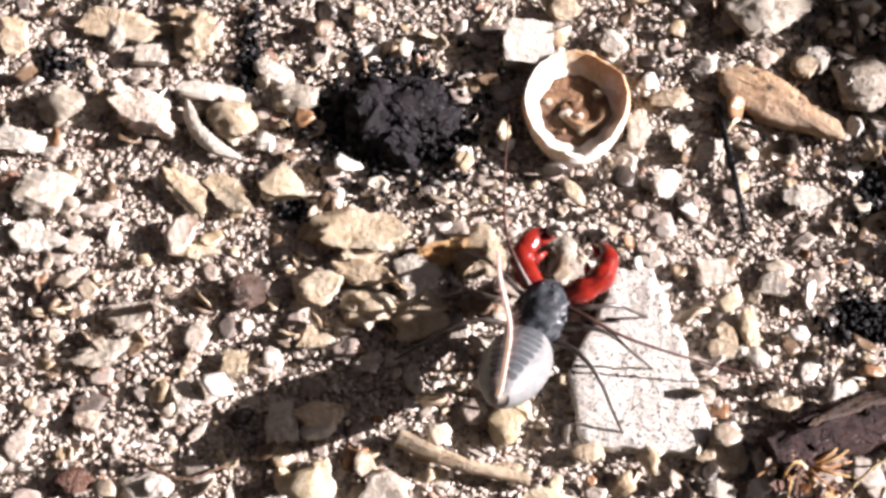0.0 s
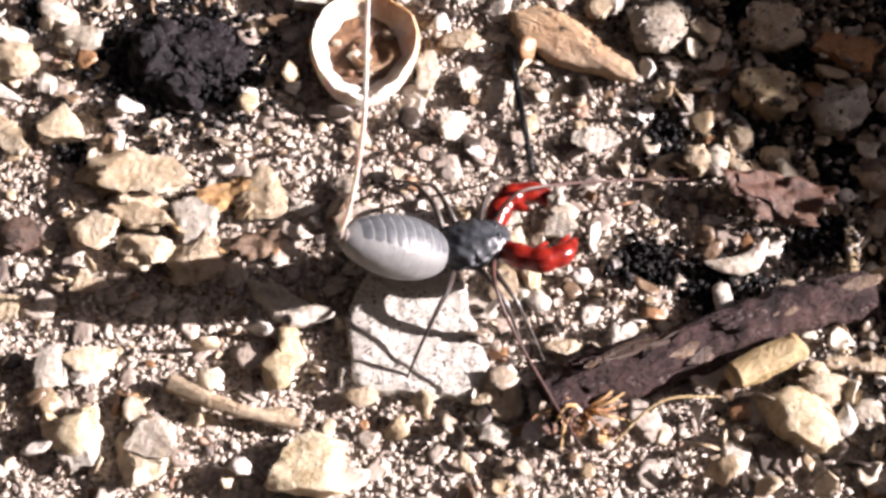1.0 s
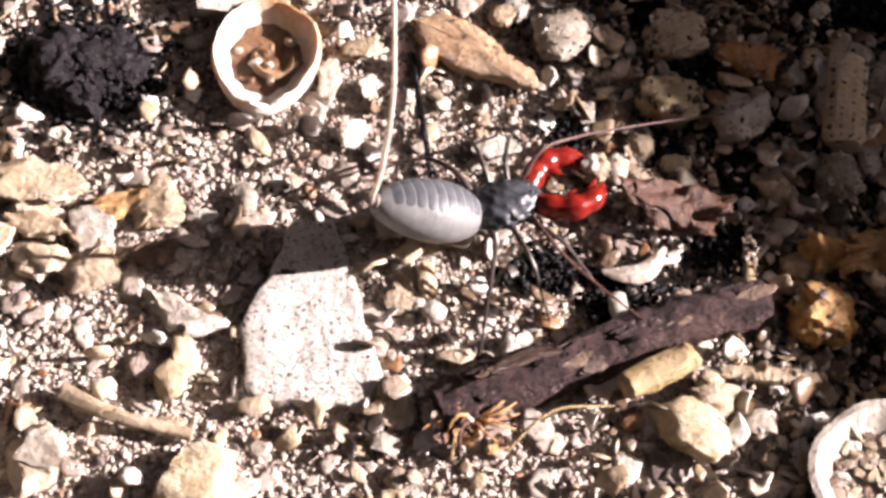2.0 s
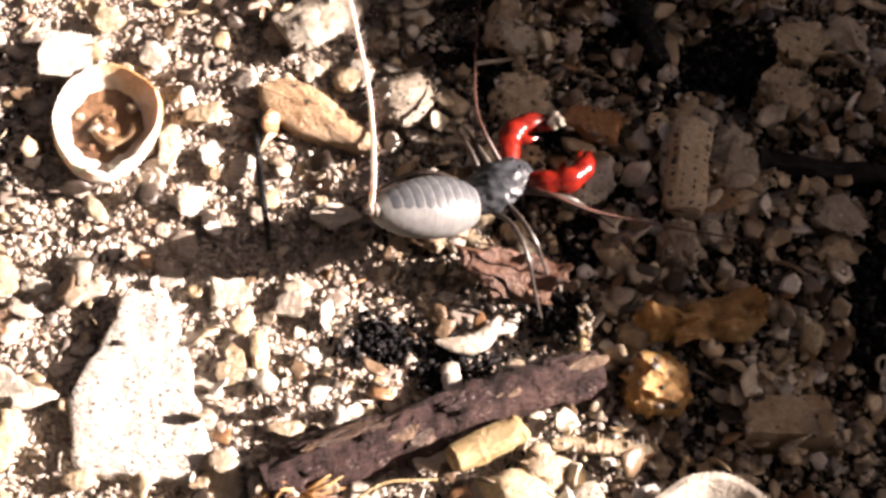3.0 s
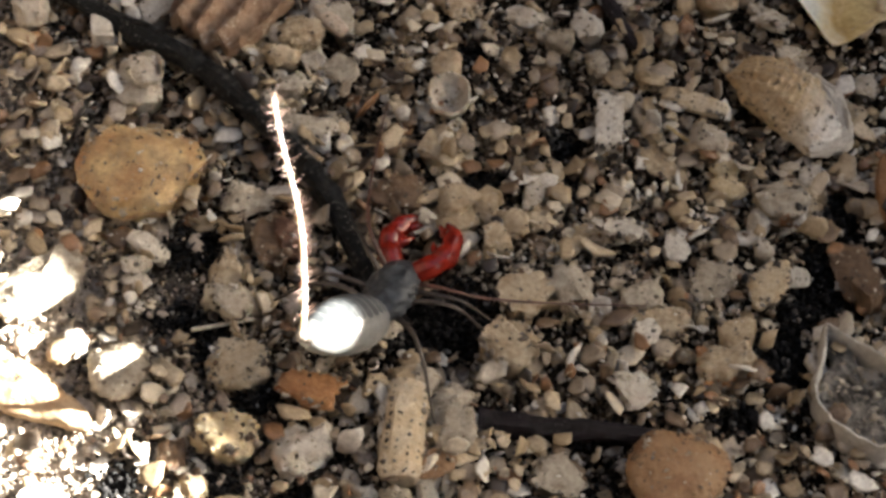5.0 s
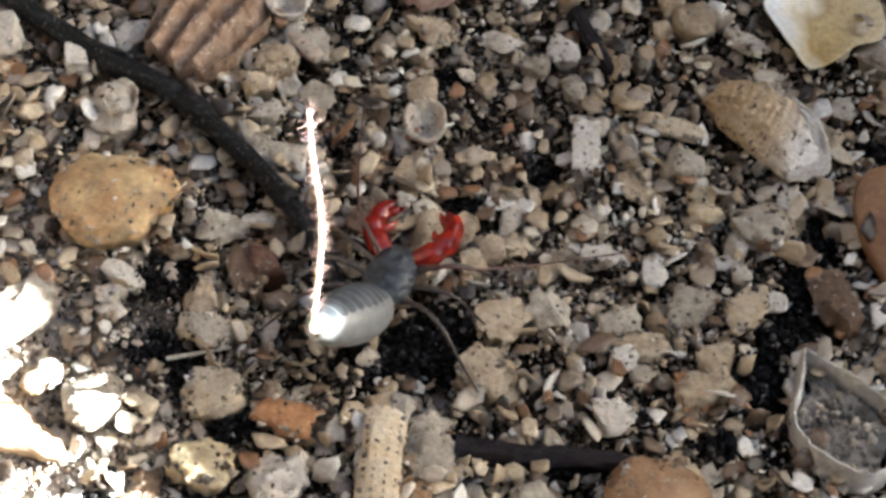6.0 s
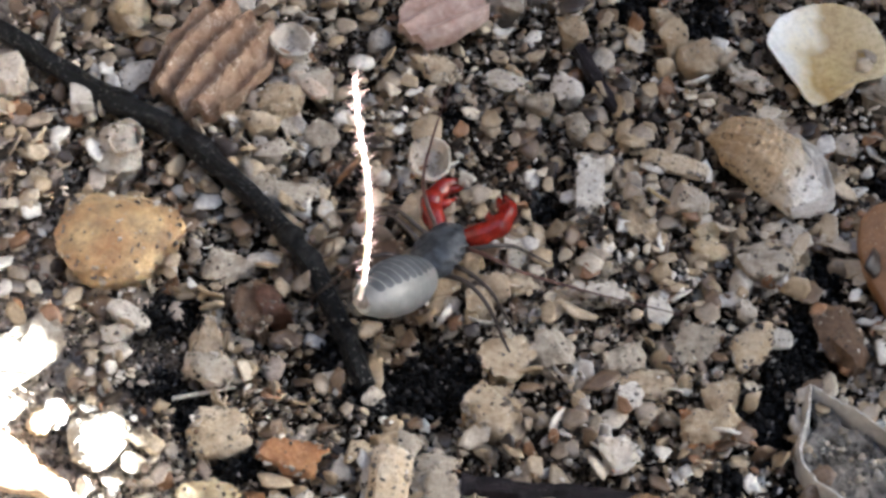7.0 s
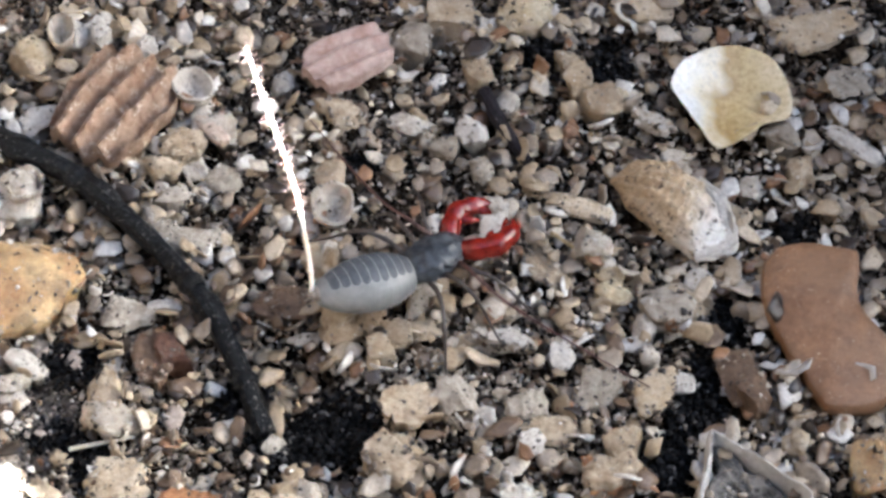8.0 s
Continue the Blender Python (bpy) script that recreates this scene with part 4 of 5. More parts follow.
piece("angular", "white", -43.6, -19.4, 1.9, 1.7, 0.7, 2, 45)
piece("angular", "white", -29.7, -8.0, 2.0, 1.2, 0.5, 3, 46)
piece("round", "grey", -27.2, -6.9, 2.7, 1.6, 0.8, -87, 47)
piece("angular", "tan", -32.1, -7.5, 3.8, 4.0, 1.3, 3, 48)
piece("angular", "cream", -36.5, -10.1, 2.7, 2.7, 1.1, 3, 49)
piece("flake", "white", -30.2, -15.1, 6.6, 2.2, 0.9, -31, 50)
piece("round", "yellow", -30.0, -17.8, 3.5, 2.0, 1.0, -84, 51)
piece("angular", "white", -18.1, -22.7, 2.1, 1.8, 0.9, 2, 53)
piece("angular", "white", -16.5, -25.5, 1.9, 1.4, 0.6, 2, 54)
piece("cylinder", "palewood", -2.4, -18.1, 4.7, 1.9, 1.5, 29, 901, 1.3)
piece("lump", "tan", 1.0, -19.0, 3.2, 2.6, 1.3, 3, 56)
piece("round", "yellow", -0.6, -21.4, 4.4, 5.2, 1.6, 40, 57)
piece("angular", "grey", 3.4, -20.7, 2.8, 2.3, 1.1, 3, 58)
piece("lump", "amber", 7.3, -13.2, 4.6, 4.3, 2.6, 3, 59)
piece("chip", "palewood", 3.2, -10.5, 4.1, 0.7, 0.6, -89, 60, 1.0)
piece("rib", "greywhite", -3.4, -10.7, 4.2, 1.3, 0.8, 26, 61)
piece("chip", "white", -4.5, -13.4, 2.1, 1.2, 0.7, -81, 62)
piece("round", "white", -10.3, -15.9, 1.5, 1.5, 0.9, 3, 63)
piece("angular", "tan", -17.5, -13.4, 2.0, 1.7, 0.9, 3, 65)
piece("chip", "yellow", -16.0, -12.0, 2.5, 1.1, 0.7, -84, 66)
piece("round", "white", -15.4, -14.0, 1.7, 1.6, 0.8, 3, 67)
piece("angular", "greywhite", -5.8, -18.4, 3.6, 2.4, 1.0, 3, 68)
piece("angular", "tan", -17.2, -20.7, 2.0, 2.1, 1.0, 3, 69)
piece("round", "tan", -25.5, -20.7, 2.5, 1.4, 0.7, 3, 71)
piece("chip", "tan", 4.3, -17.2, 5.8, 1.1, 0.6, 0, 72)
piece("rib", "yellow", 9.2, -18.5, 2.0, 0.5, 0.5, -84, 73)
piece("lump", "grey", 9.2, -3.5, 3.5, 4.1, 1.8, 3, 74)
piece("angular", "cream", -0.8, 7.0, 4.6, 3.7, 1.3, 3, 75)
piece("flake", "orange", 4.0, 5.2, 5.0, 3.2, 1.2, -14, 77, 0.5)
piece("round", "greywhite", 3.6, 1.0, 4.3, 3.6, 1.8, 3, 78)
piece("cylinder", "cream", 9.8, 1.8, 6.7, 2.8, 2.2, -97, 79)
piece("angular", "tan", 10.1, 5.9, 2.6, 2.7, 1.0, 3, 80)
piece("angular", "grey", 12.7, 1.7, 3.2, 3.9, 1.3, 3, 81)
piece("lump", "tan", -0.7, 1.9, 3.0, 2.4, 1.2, -91, 82)
piece("angular", "white", -6.2, 0.6, 2.5, 1.1, 0.5, -90, 83)
piece("lump", "brown", -4.4, 0.6, 2.5, 1.8, 0.9, -90, 84)
piece("leaf", "amber", 7.7, -9.2, 4.9, 2.8, 1.4, -26, 85, 0.9)
piece("leaf", "brownleaf", 11.6, -8.4, 7.4, 4.0, 1.6, 13, 86, 1.0)
piece("leaf", "redbrown", -0.9, -6.6, 7.7, 4.0, 1.2, -4, 87, 0.6)
piece("angular", "tan", -1.6, 13.2, 6.1, 3.1, 1.2, -88, 88)
piece("block", "tan", 15.3, -15.1, 5.4, 3.0, 1.2, 2, 89)
piece("round", "yellow", 17.1, -9.5, 2.5, 1.8, 0.9, -92, 90)
piece("lump", "tan", 6.6, -9.7, 2.7, 2.2, 1.1, 2, 91)
piece("angular", "tan", 5.9, -4.8, 2.7, 2.7, 1.3, 2, 93)
piece("round", "greywhite", -4.5, -3.6, 2.3, 1.9, 1.0, -88, 95)
piece("rib", "tan", -3.2, -3.4, 3.5, 0.9, 0.6, -49, 96)
piece("angular", "white", 12.1, -4.9, 1.2, 1.3, 0.7, 1, 97)
piece("angular", "greywhite", 11.2, -2.2, 2.3, 1.4, 0.7, -91, 98)
piece("angular", "brownpebble", 12.1, -0.4, 3.1, 2.4, 0.9, 1, 99)
piece("angular", "tan", 11.8, 1.7, 1.8, 1.8, 0.9, 1, 100)
piece("chip", "tan", 13.7, 1.1, 3.1, 1.0, 0.5, 1, 101)
piece("round", "yellow", -0.8, -2.7, 2.1, 1.4, 0.8, 1, 104)
piece("round", "amberpale", -7.9, 21.0, 9.2, 7.4, 3.0, 6, 112)
piece("round", "white", -6.9, 15.7, 3.1, 1.8, 1.1, -32, 106)
piece("angular", "grey", -13.0, 12.3, 8.0, 6.5, 2.3, 1, 108)
piece("round", "brownpebble", 26.2, -1.5, 7.1, 6.4, 3.2, 0, 112)
piece("flake", "greywhite", 24.0, 4.9, 3.6, 3.3, 1.0, -6, 113)
piece("flake", "tan", 29.6, 6.4, 3.6, 2.8, 1.2, 20, 114, 0.7)
piece("bowl", "greywhite", 13.0, 27.6, 3.1, 3.5, 1.6, 1, 115)
piece("block", "white", 23.9, 25.7, 4.7, 2.1, 1.5, -93, 116)
piece("round", "greywhite", 30.3, 24.3, 3.3, 2.9, 1.6, 1, 117)
piece("chip", "cream", 29.8, 27.4, 4.6, 1.5, 0.9, -26, 118)
piece("flake", "greywhite", 24.0, 16.7, 5.4, 1.9, 0.7, -9, 119)
piece("round", "cream", 33.7, 12.8, 4.2, 2.8, 1.4, 50, 120)
piece("angular", "tan", 15.7, 16.5, 2.5, 2.9, 1.2, 1, 121)
piece("angular", "tan", 13.5, 19.2, 3.4, 3.2, 1.3, 1, 122)
piece("angular", "grey", 12.7, 3.4, 3.9, 3.2, 1.1, 0, 123)
piece("angular", "brown", 1.4, 15.5, 4.9, 2.8, 1.1, -88, 125)
piece("angular", "tan", 16.4, 8.7, 4.3, 2.9, 1.0, 0, 126)
piece("flake", "white", 11.1, 17.4, 2.6, 1.5, 0.5, 1, 127)
piece("angular", "grey", 30.1, 13.1, 4.0, 3.1, 1.1, 1, 128)
piece("lump", "tan", -5.7, -3.6, 2.3, 2.3, 1.1, 0, 130)
piece("round", "tan", -2.9, -1.7, 2.1, 1.9, 1.0, 0, 131)
piece("angular", "grey", 19.1, -1.3, 3.8, 3.5, 1.4, 0, 133)
piece("angular", "tan", -11.6, 7.7, 2.1, 2.1, 0.8, 0, 134)
piece("angular", "white", 9.7, 3.4, 5.1, 3.1, 1.6, -90, 142)
piece("angular", "cream", 8.0, 5.4, 2.5, 2.4, 1.2, -1, 144)
piece("angular", "tan", 30.8, 7.1, 2.8, 3.1, 1.1, -1, 147)
piece("round", "white", 33.4, 17.9, 2.7, 1.7, 1.0, -96, 151)
piece("round", "white", 33.3, 15.6, 1.6, 1.7, 1.0, -1, 152)
piece("flake", "white", 37.6, 21.6, 2.5, 2.1, 0.8, -12, 153)
piece("round", "grey", 34.8, 19.4, 4.1, 3.6, 1.4, -1, 154)
piece("round", "yellow", 31.6, 22.0, 2.5, 1.4, 0.7, -1, 157)
piece("round", "yellow", 31.4, 20.5, 2.7, 2.1, 1.0, -1, 158)
piece("flake", "tan", 27.2, 22.4, 5.2, 2.5, 0.8, -58, 159)
piece("round", "amberpale", 46.6, 6.8, 4.5, 3.2, 1.6, -99, 160)
piece("flake", "orange", 29.8, 6.6, 4.2, 3.2, 1.0, -1, 161)
piece("angular", "tan", 31.1, 8.6, 3.2, 3.7, 1.1, -1, 162)
piece("lump", "grey", 23.3, 30.8, 1.9, 2.4, 1.0, -1, 163)
piece("round", "tan", 12.8, 30.7, 3.2, 2.5, 1.2, -91, 164)
piece("lump", "tan", 2.6, 32.6, 3.6, 2.8, 1.6, 20, 971, 0.4)
piece("lump", "cream", 1.4, 30.9, 3.0, 2.0, 1.2, -10, 972, 0.4)
piece("chip", "pinkwhite", 4.6, 34.0, 3.4, 1.3, 0.9, -52, 973, 0.6)
piece("bowl", "white", 3.3, 37.2, 3.2, 2.8, 1.5, -60, 169, 0.7)
piece("rib", "grey", 2.8, 26.2, 6.2, 2.0, 0.8, -19, 170)
piece("round", "greywhite", -8.2, 29.0, 3.8, 4.3, 1.9, -1, 171)
piece("angular", "tan", -8.7, 41.3, 3.2, 4.0, 1.3, -1, 172)
piece("round", "tan", 31.8, 36.2, 3.6, 3.6, 1.8, -1, 173)
piece("round", "white", 22.7, 34.2, 2.4, 3.0, 1.4, -1, 174)
piece("angular", "greywhite", 18.6, 34.9, 3.6, 2.3, 0.9, -1, 175)
piece("block", "tan", 21.5, 44.8, 3.7, 4.4, 1.8, -1, 176)
piece("round", "yellow", 27.1, 45.0, 4.5, 3.8, 1.5, -1, 177)
piece("chip", "cream", 36.1, 44.8, 3.2, 2.4, 1.4, 9, 178)
piece("flake", "cream", 48.2, 42.2, 7.6, 4.6, 1.7, -14, 179, 0.5)
piece("angular", "grey", 49.7, 37.9, 3.7, 4.7, 1.5, -1, 180)
piece("chip", "white", 49.4, 32.3, 4.7, 1.5, 0.9, -49, 181)
piece("angular", "tan", 40.6, 26.4, 2.3, 2.4, 0.9, -1, 182)
piece("flake", "tan", 13.8, 36.0, 4.6, 3.2, 1.2, -35, 183, 0.5)
piece("round", "grey", 19.0, 41.6, 3.6, 3.7, 1.5, -1, 184)
piece("angular", "white", -7.5, 35.6, 3.1, 3.0, 1.2, -1, 185)
piece("round", "white", -5.5, 43.4, 3.2, 2.3, 1.1, -87, 186)
piece("angular", "white", -3.9, 43.8, 2.4, 2.7, 1.0, -1, 187)
piece("flake", "grey", -0.7, 19.5, 4.0, 2.7, 0.8, -1, 188)
piece("chip", "white", 1.8, 20.1, 2.2, 1.1, 0.5, -1, 189)
piece("angular", "white", 2.3, 28.6, 3.4, 1.9, 1.0, -1, 190)
piece("round", "white", 9.5, 39.1, 1.6, 2.1, 0.8, -1, 191)
piece("lump", "brown", 9.7, 20.2, 4.4, 3.1, 1.2, -1, 192)
piece("round", "grey", 28.3, 33.0, 1.3, 1.7, 0.8, -1, 193)
piece("angular", "brown", 39.4, 13.8, 3.3, 3.9, 1.2, -1, 194)
piece("leaf", "brownleaf", -34.2, -7.3, 4.5, 2.4, 0.6, 16, 195)
piece("leaf", "brownleaf", -35.9, -10.9, 3.9, 2.3, 0.6, -35, 196)
piece("leaf", "brown", -32.3, -10.7, 3.5, 2.0, 0.5, 16, 197)
piece("angular", "white", -55.3, 3.0, 1.5, 1.8, 0.6, 3, 202)
piece("flake", "cream", -50.5, -8.0, 4.2, 2.4, 0.7, 3, 203)
piece("flake", "greywhite", -53.4, -12.9, 3.1, 2.3, 0.7, 3, 204)
piece("flake", "white", -60.0, -7.6, 4.2, 2.9, 0.7, 3, 205)
piece("angular", "cream", -39.4, -12.2, 2.4, 2.3, 0.9, 3, 206)
piece("angular", "tan", -42.5, -13.9, 2.0, 1.9, 0.8, 3, 207)
piece("flake", "greywhite", -18.1, -8.4, 3.1, 2.8, 0.8, 3, 208)
piece("angular", "greywhite", -14.3, -8.7, 2.8, 2.0, 0.8, 3, 209)
piece("flake", "white", -12.0, -2.4, 3.2, 2.5, 0.6, 3, 210)
piece("angular", "greywhite", -20.8, -2.0, 2.1, 2.1, 0.8, 3, 211)
piece("angular", "tan", -17.2, -12.7, 2.3, 1.7, 0.7, -92, 212)
piece("flake", "white", -51.1, -23.9, 2.9, 2.5, 0.7, 3, 213)
piece("angular", "pinkwhite", -55.2, -19.8, 2.0, 1.8, 0.7, 3, 214)
piece("lump", "redbrown", -55.3, -23.8, 2.6, 1.8, 0.7, 3, 215)
piece("flake", "white", -49.7, -18.0, 2.3, 2.2, 0.6, 3, 216)
piece("angular", "cream", -46.6, -15.6, 2.0, 1.9, 0.7, 3, 217)
piece("round", "grey", 11.1, 5.8, 2.1, 2.5, 1.1, 2, 224)
piece("angular", "grey", 12.8, 4.6, 3.2, 3.3, 1.3, 2, 227)
piece("angular", "tan", 19.2, -3.2, 3.1, 2.3, 0.9, 2, 228)
piece("angular", "tan", 11.5, 23.8, 2.3, 2.8, 0.9, 1, 232)
piece("angular", "greywhite", 18.3, 20.1, 2.3, 2.8, 0.9, 1, 233)
piece("angular", "tan", 13.0, 17.8, 4.1, 2.7, 0.9, 1, 234)
piece("angular", "tan", 17.6, 11.7, 4.0, 3.4, 1.2, 0, 235)
piece("angular", "tan", 35.9, 19.4, 3.4, 2.8, 1.1, 1, 237)
piece("angular", "grey", 25.6, 11.8, 3.7, 3.0, 1.2, 0, 238)
piece("angular", "tan", 30.0, 39.6, 2.4, 3.2, 1.0, -1, 239)
piece("angular", "grey", 20.9, 33.1, 2.4, 2.5, 0.9, -1, 240)
piece("angular", "tan", 16.9, 17.4, 2.6, 2.6, 1.0, -1, 242)
piece("angular", "grey", 20.4, 12.6, 3.2, 2.9, 1.2, -1, 243)
piece("angular", "white", 24.9, 9.1, 2.5, 2.4, 0.9, -1, 244)
piece("flake", "tan", 26.3, 9.9, 4.3, 2.5, 0.7, -1, 245)
piece("angular", "white", 8.9, 9.9, 1.8, 1.6, 0.7, -1, 248)
piece("flake", "white", 3.3, 31.5, 3.4, 1.9, 0.6, -88, 249)
piece("flake", "tan", -5.5, 31.2, 2.3, 2.4, 0.7, -1, 250)
piece("flake", "grey", 5.3, 30.5, 3.1, 2.9, 0.9, -1, 251)
piece("angular", "tan", 15.5, 18.7, 2.2, 2.2, 0.9, -1, 252)
piece("angular", "white", 27.5, 15.8, 2.2, 2.6, 0.8, -1, 253)
piece("round", "tan", 23.5, 39.2, 2.4, 2.6, 1.2, -1, 254)
piece("angular", "grey", 44.2, 33.2, 2.8, 3.0, 1.1, -1, 255)
piece("angular", "tan", 45.4, 30.2, 3.5, 2.4, 0.9, -98, 256)
piece("angular", "grey", 47.7, 27.2, 2.3, 2.9, 0.9, -1, 257)
piece("angular", "greywhite", 42.0, 28.8, 2.3, 2.9, 0.9, -1, 258)
piece("flake", "greywhite", -10.5, 32.9, 3.9, 2.3, 1.0, 88, 989, 0.3)
piece("angular", "greywhite", -15.9, 35.0, 3.6, 3.3, 1.5, 88, 937, 0.3)
piece("angular", "greywhite", -7.5, 14.3, 2.2, 1.7, 0.8, 0, 955, 0.3)
piece("chip", "white", 3.9, 35.4, 3.8, 1.4, 0.6, 88, 960, 0.3)
piece("angular", "greywhite", 5.1, 34.3, 3.5, 3.2, 1.4, 88, 910, 0.3)
piece("chip", "white", 35.2, 13.4, 1.8, 1.5, 0.7, 0, 930, 0.3)

piece("angular", "cream", -38.5, -11.9, 3.4, 2.9, 1.3, -10, 1201, 0.2)
piece("angular", "tan", -35.8, -12.2, 3.8, 3.9, 1.5, 15, 1202, 0.2)
piece("angular", "cream", -42.2, -10.3, 3.4, 2.4, 1.2, -20, 1203, 0.2)
piece("flake", "tan", -39.3, -9.4, 4.6, 2.2, 0.9, -12, 1204, 0.4)
piece("flake", "pinkwhite", -54.2, 2.0, 4.6, 3.3, 1.0, -38, 1205, 0.4)
piece("flake", "cream", -39.9, -6.5, 6.8, 3.5, 1.2, -8, 1206, 0.3)
piece("angular", "white", -43.4, -19.6, 2.3, 2.7, 1.2, 10, 1207, 0.1)
piece("angular", "cream", -41.4, -19.2, 3.4, 2.5, 1.1, 5, 1208, 0.1)
piece("round", "yellow", -41.6, -23.6, 3.4, 3.1, 1.3, 0, 1209, 0.2)
piece("angular", "greywhite", -37.3, -23.9, 2.9, 3.7, 1.4, 60, 1210, 0.1)
piece("flake", "white", -50.5, -24.2, 2.1, 1.8, 0.8, -10, 1211, 0.3)
piece("flake", "pinkwhite", -50.9, -7.0, 2.9, 2.4, 0.9, 30, 1212, 0.3)
piece("angular", "white", -36.1, -9.9, 3.9, 3.3, 1.2, -25, 1213, 0.1)
piece("angular", "cream", -40.0, -8.1, 4.3, 2.4, 1.0, -10, 1214, 0.1)
piece("flake", "white", -29.0, -15.7, 3.2, 1.4, 0.8, 12, 1215, 0.3)
piece("bowl", "greywhite", -6.0, 42.4, 2.0, 3.1, 1.6, 0, 1216, 0.6)
piece("angular", "white", -3.5, 42.8, 2.1, 2.2, 1.3, 0, 1217, 0.5)
piece("round", "yellow", -8.1, 41.3, 2.7, 2.9, 1.6, 0, 1218, 0.4)
piece("lump", "white", -0.1, 41.8, 2.0, 2.0, 1.4, 0, 1219, 0.5)
piece("block", "white", -11.1, 32.9, 1.6, 2.4, 1.4, 10, 1220, 0.6)
piece("bowl", "greywhite", -7.7, 29.1, 2.5, 3.1, 1.6, 0, 1221, 0.6)
piece("flake", "white", 23.9, 16.7, 5.0, 1.8, 0.9, -12, 1222, 0.9)
piece("angular", "cream", 30.6, 37.9, 2.5, 3.3, 1.8, -30, 1223, 0.5)
piece("round", "white", 13.4, 39.2, 1.2, 1.6, 1.0, 0, 1224, 0.5)
piece("flake", "greywhite", 35.4, 33.8, 3.9, 1.6, 0.9, -40, 1225, 0.6)
piece("angular", "tan", 16.3, 8.3, 4.3, 4.1, 1.6, -15, 1226, 0.4)
piece("angular", "greywhite", -1.2, 11.1, 2.9, 4.5, 1.8, 75, 1227, 0.4)
piece("flake", "cream", -0.8, 6.8, 4.3, 3.7, 1.1, 10, 1228, 0.6)
piece("lump", "yellow", -1.1, 1.7, 4.6, 3.7, 1.8, -10, 1229, 0.4)
piece("angular", "white", 4.0, 0.9, 3.9, 3.7, 1.6, 0, 1230, 0.3)
piece("angular", "redbrown", 2.5, 15.7, 2.9, 2.7, 1.4, -12, 1231, 0.5)
piece("flake", "greywhite", 24.2, 4.6, 2.9, 2.9, 1.0, -20, 1232, 0.8)
piece("angular", "brown", 39.5, 12.6, 3.2, 3.7, 1.4, 0, 1233, 0.3)


# ---- loose layers ----
def spread(n, seed, margin=4.0):
    """n places on the patch of gravel along which the animal walks."""
    r = np.random.RandomState(seed)
    at = np.stack([r.uniform(-72, 62, 3 * n), r.uniform(-34, 56, 3 * n)], -1)
    x, y = at[:, 0], at[:, 1]
    low = -27 + np.clip(x - 14, 0, 99) * 0.95 - margin
    high = np.minimum(16 + np.clip(x + 31, 0, 99) * 1.55, 50) + margin
    return at[(y > low) & (y < high)][:n], r


def patchy(at, seed, size=5.0):
    """Uneven cover over the plan, 0 to 1, in patches of about size mm."""
    k = 0.5 + 0.5 * wave(at[:, 0] / size + 7 * seed, at[:, 1] / size + 3 * seed) + 0.3 * wave(at[:, 0] / (size * 0.4) + seed, at[:, 1] / (size * 0.4))
    return np.clip(1.6 * k - 0.15, 0, 1)


# charcoal patches and gap shade painted black: x, y, half length, half width
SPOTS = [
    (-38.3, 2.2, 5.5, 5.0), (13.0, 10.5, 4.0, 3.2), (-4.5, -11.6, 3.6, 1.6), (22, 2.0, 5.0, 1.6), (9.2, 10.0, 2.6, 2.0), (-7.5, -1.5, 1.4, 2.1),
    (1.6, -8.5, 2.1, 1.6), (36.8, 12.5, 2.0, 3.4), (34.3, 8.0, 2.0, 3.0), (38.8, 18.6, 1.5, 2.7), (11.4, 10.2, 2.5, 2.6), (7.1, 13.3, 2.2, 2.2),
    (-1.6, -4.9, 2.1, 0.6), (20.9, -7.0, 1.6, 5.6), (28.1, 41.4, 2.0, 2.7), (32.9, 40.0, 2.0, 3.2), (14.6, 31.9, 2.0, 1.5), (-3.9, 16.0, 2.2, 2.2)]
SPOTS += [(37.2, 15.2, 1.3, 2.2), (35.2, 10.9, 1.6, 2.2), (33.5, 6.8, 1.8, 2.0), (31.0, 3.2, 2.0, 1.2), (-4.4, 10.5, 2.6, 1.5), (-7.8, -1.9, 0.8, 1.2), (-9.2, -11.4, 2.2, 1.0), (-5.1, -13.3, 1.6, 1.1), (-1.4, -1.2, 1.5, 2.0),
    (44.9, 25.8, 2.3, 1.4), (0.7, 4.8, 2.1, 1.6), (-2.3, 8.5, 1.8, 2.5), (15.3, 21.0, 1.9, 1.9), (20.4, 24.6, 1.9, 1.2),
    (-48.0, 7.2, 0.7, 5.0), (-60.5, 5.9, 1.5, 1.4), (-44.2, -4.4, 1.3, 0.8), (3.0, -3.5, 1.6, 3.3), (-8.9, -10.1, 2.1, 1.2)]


# true over charcoal and over the gaps painted dark as shade
def blackened(at, grow=0.8):
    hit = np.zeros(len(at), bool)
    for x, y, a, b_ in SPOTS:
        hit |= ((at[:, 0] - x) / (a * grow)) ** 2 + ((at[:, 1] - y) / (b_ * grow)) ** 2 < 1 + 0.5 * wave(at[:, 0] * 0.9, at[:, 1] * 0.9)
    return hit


def build_grit():
    at, r = spread(120000, 21)
    c = coarse(at[:, 0], at[:, 1])
    at = at[(r.uniform(size=len(at)) < 1 - c) & ~blackened(at)]
    scatter("fine_grit", "loose pale sandy grit covering the soil", at, 0.24 + 0.55 * r.uniform(size=len(at)) ** 1.8, (0.24, 0.45), 11, SAND, 9, 31, 0.3, 16, 0.18, sunk=(0.3, 1.4))
    at, r = spread(52000, 26)
    at = at[r.uniform(size=len(at)) < 0.75 * coarse(at[:, 0], at[:, 1])]
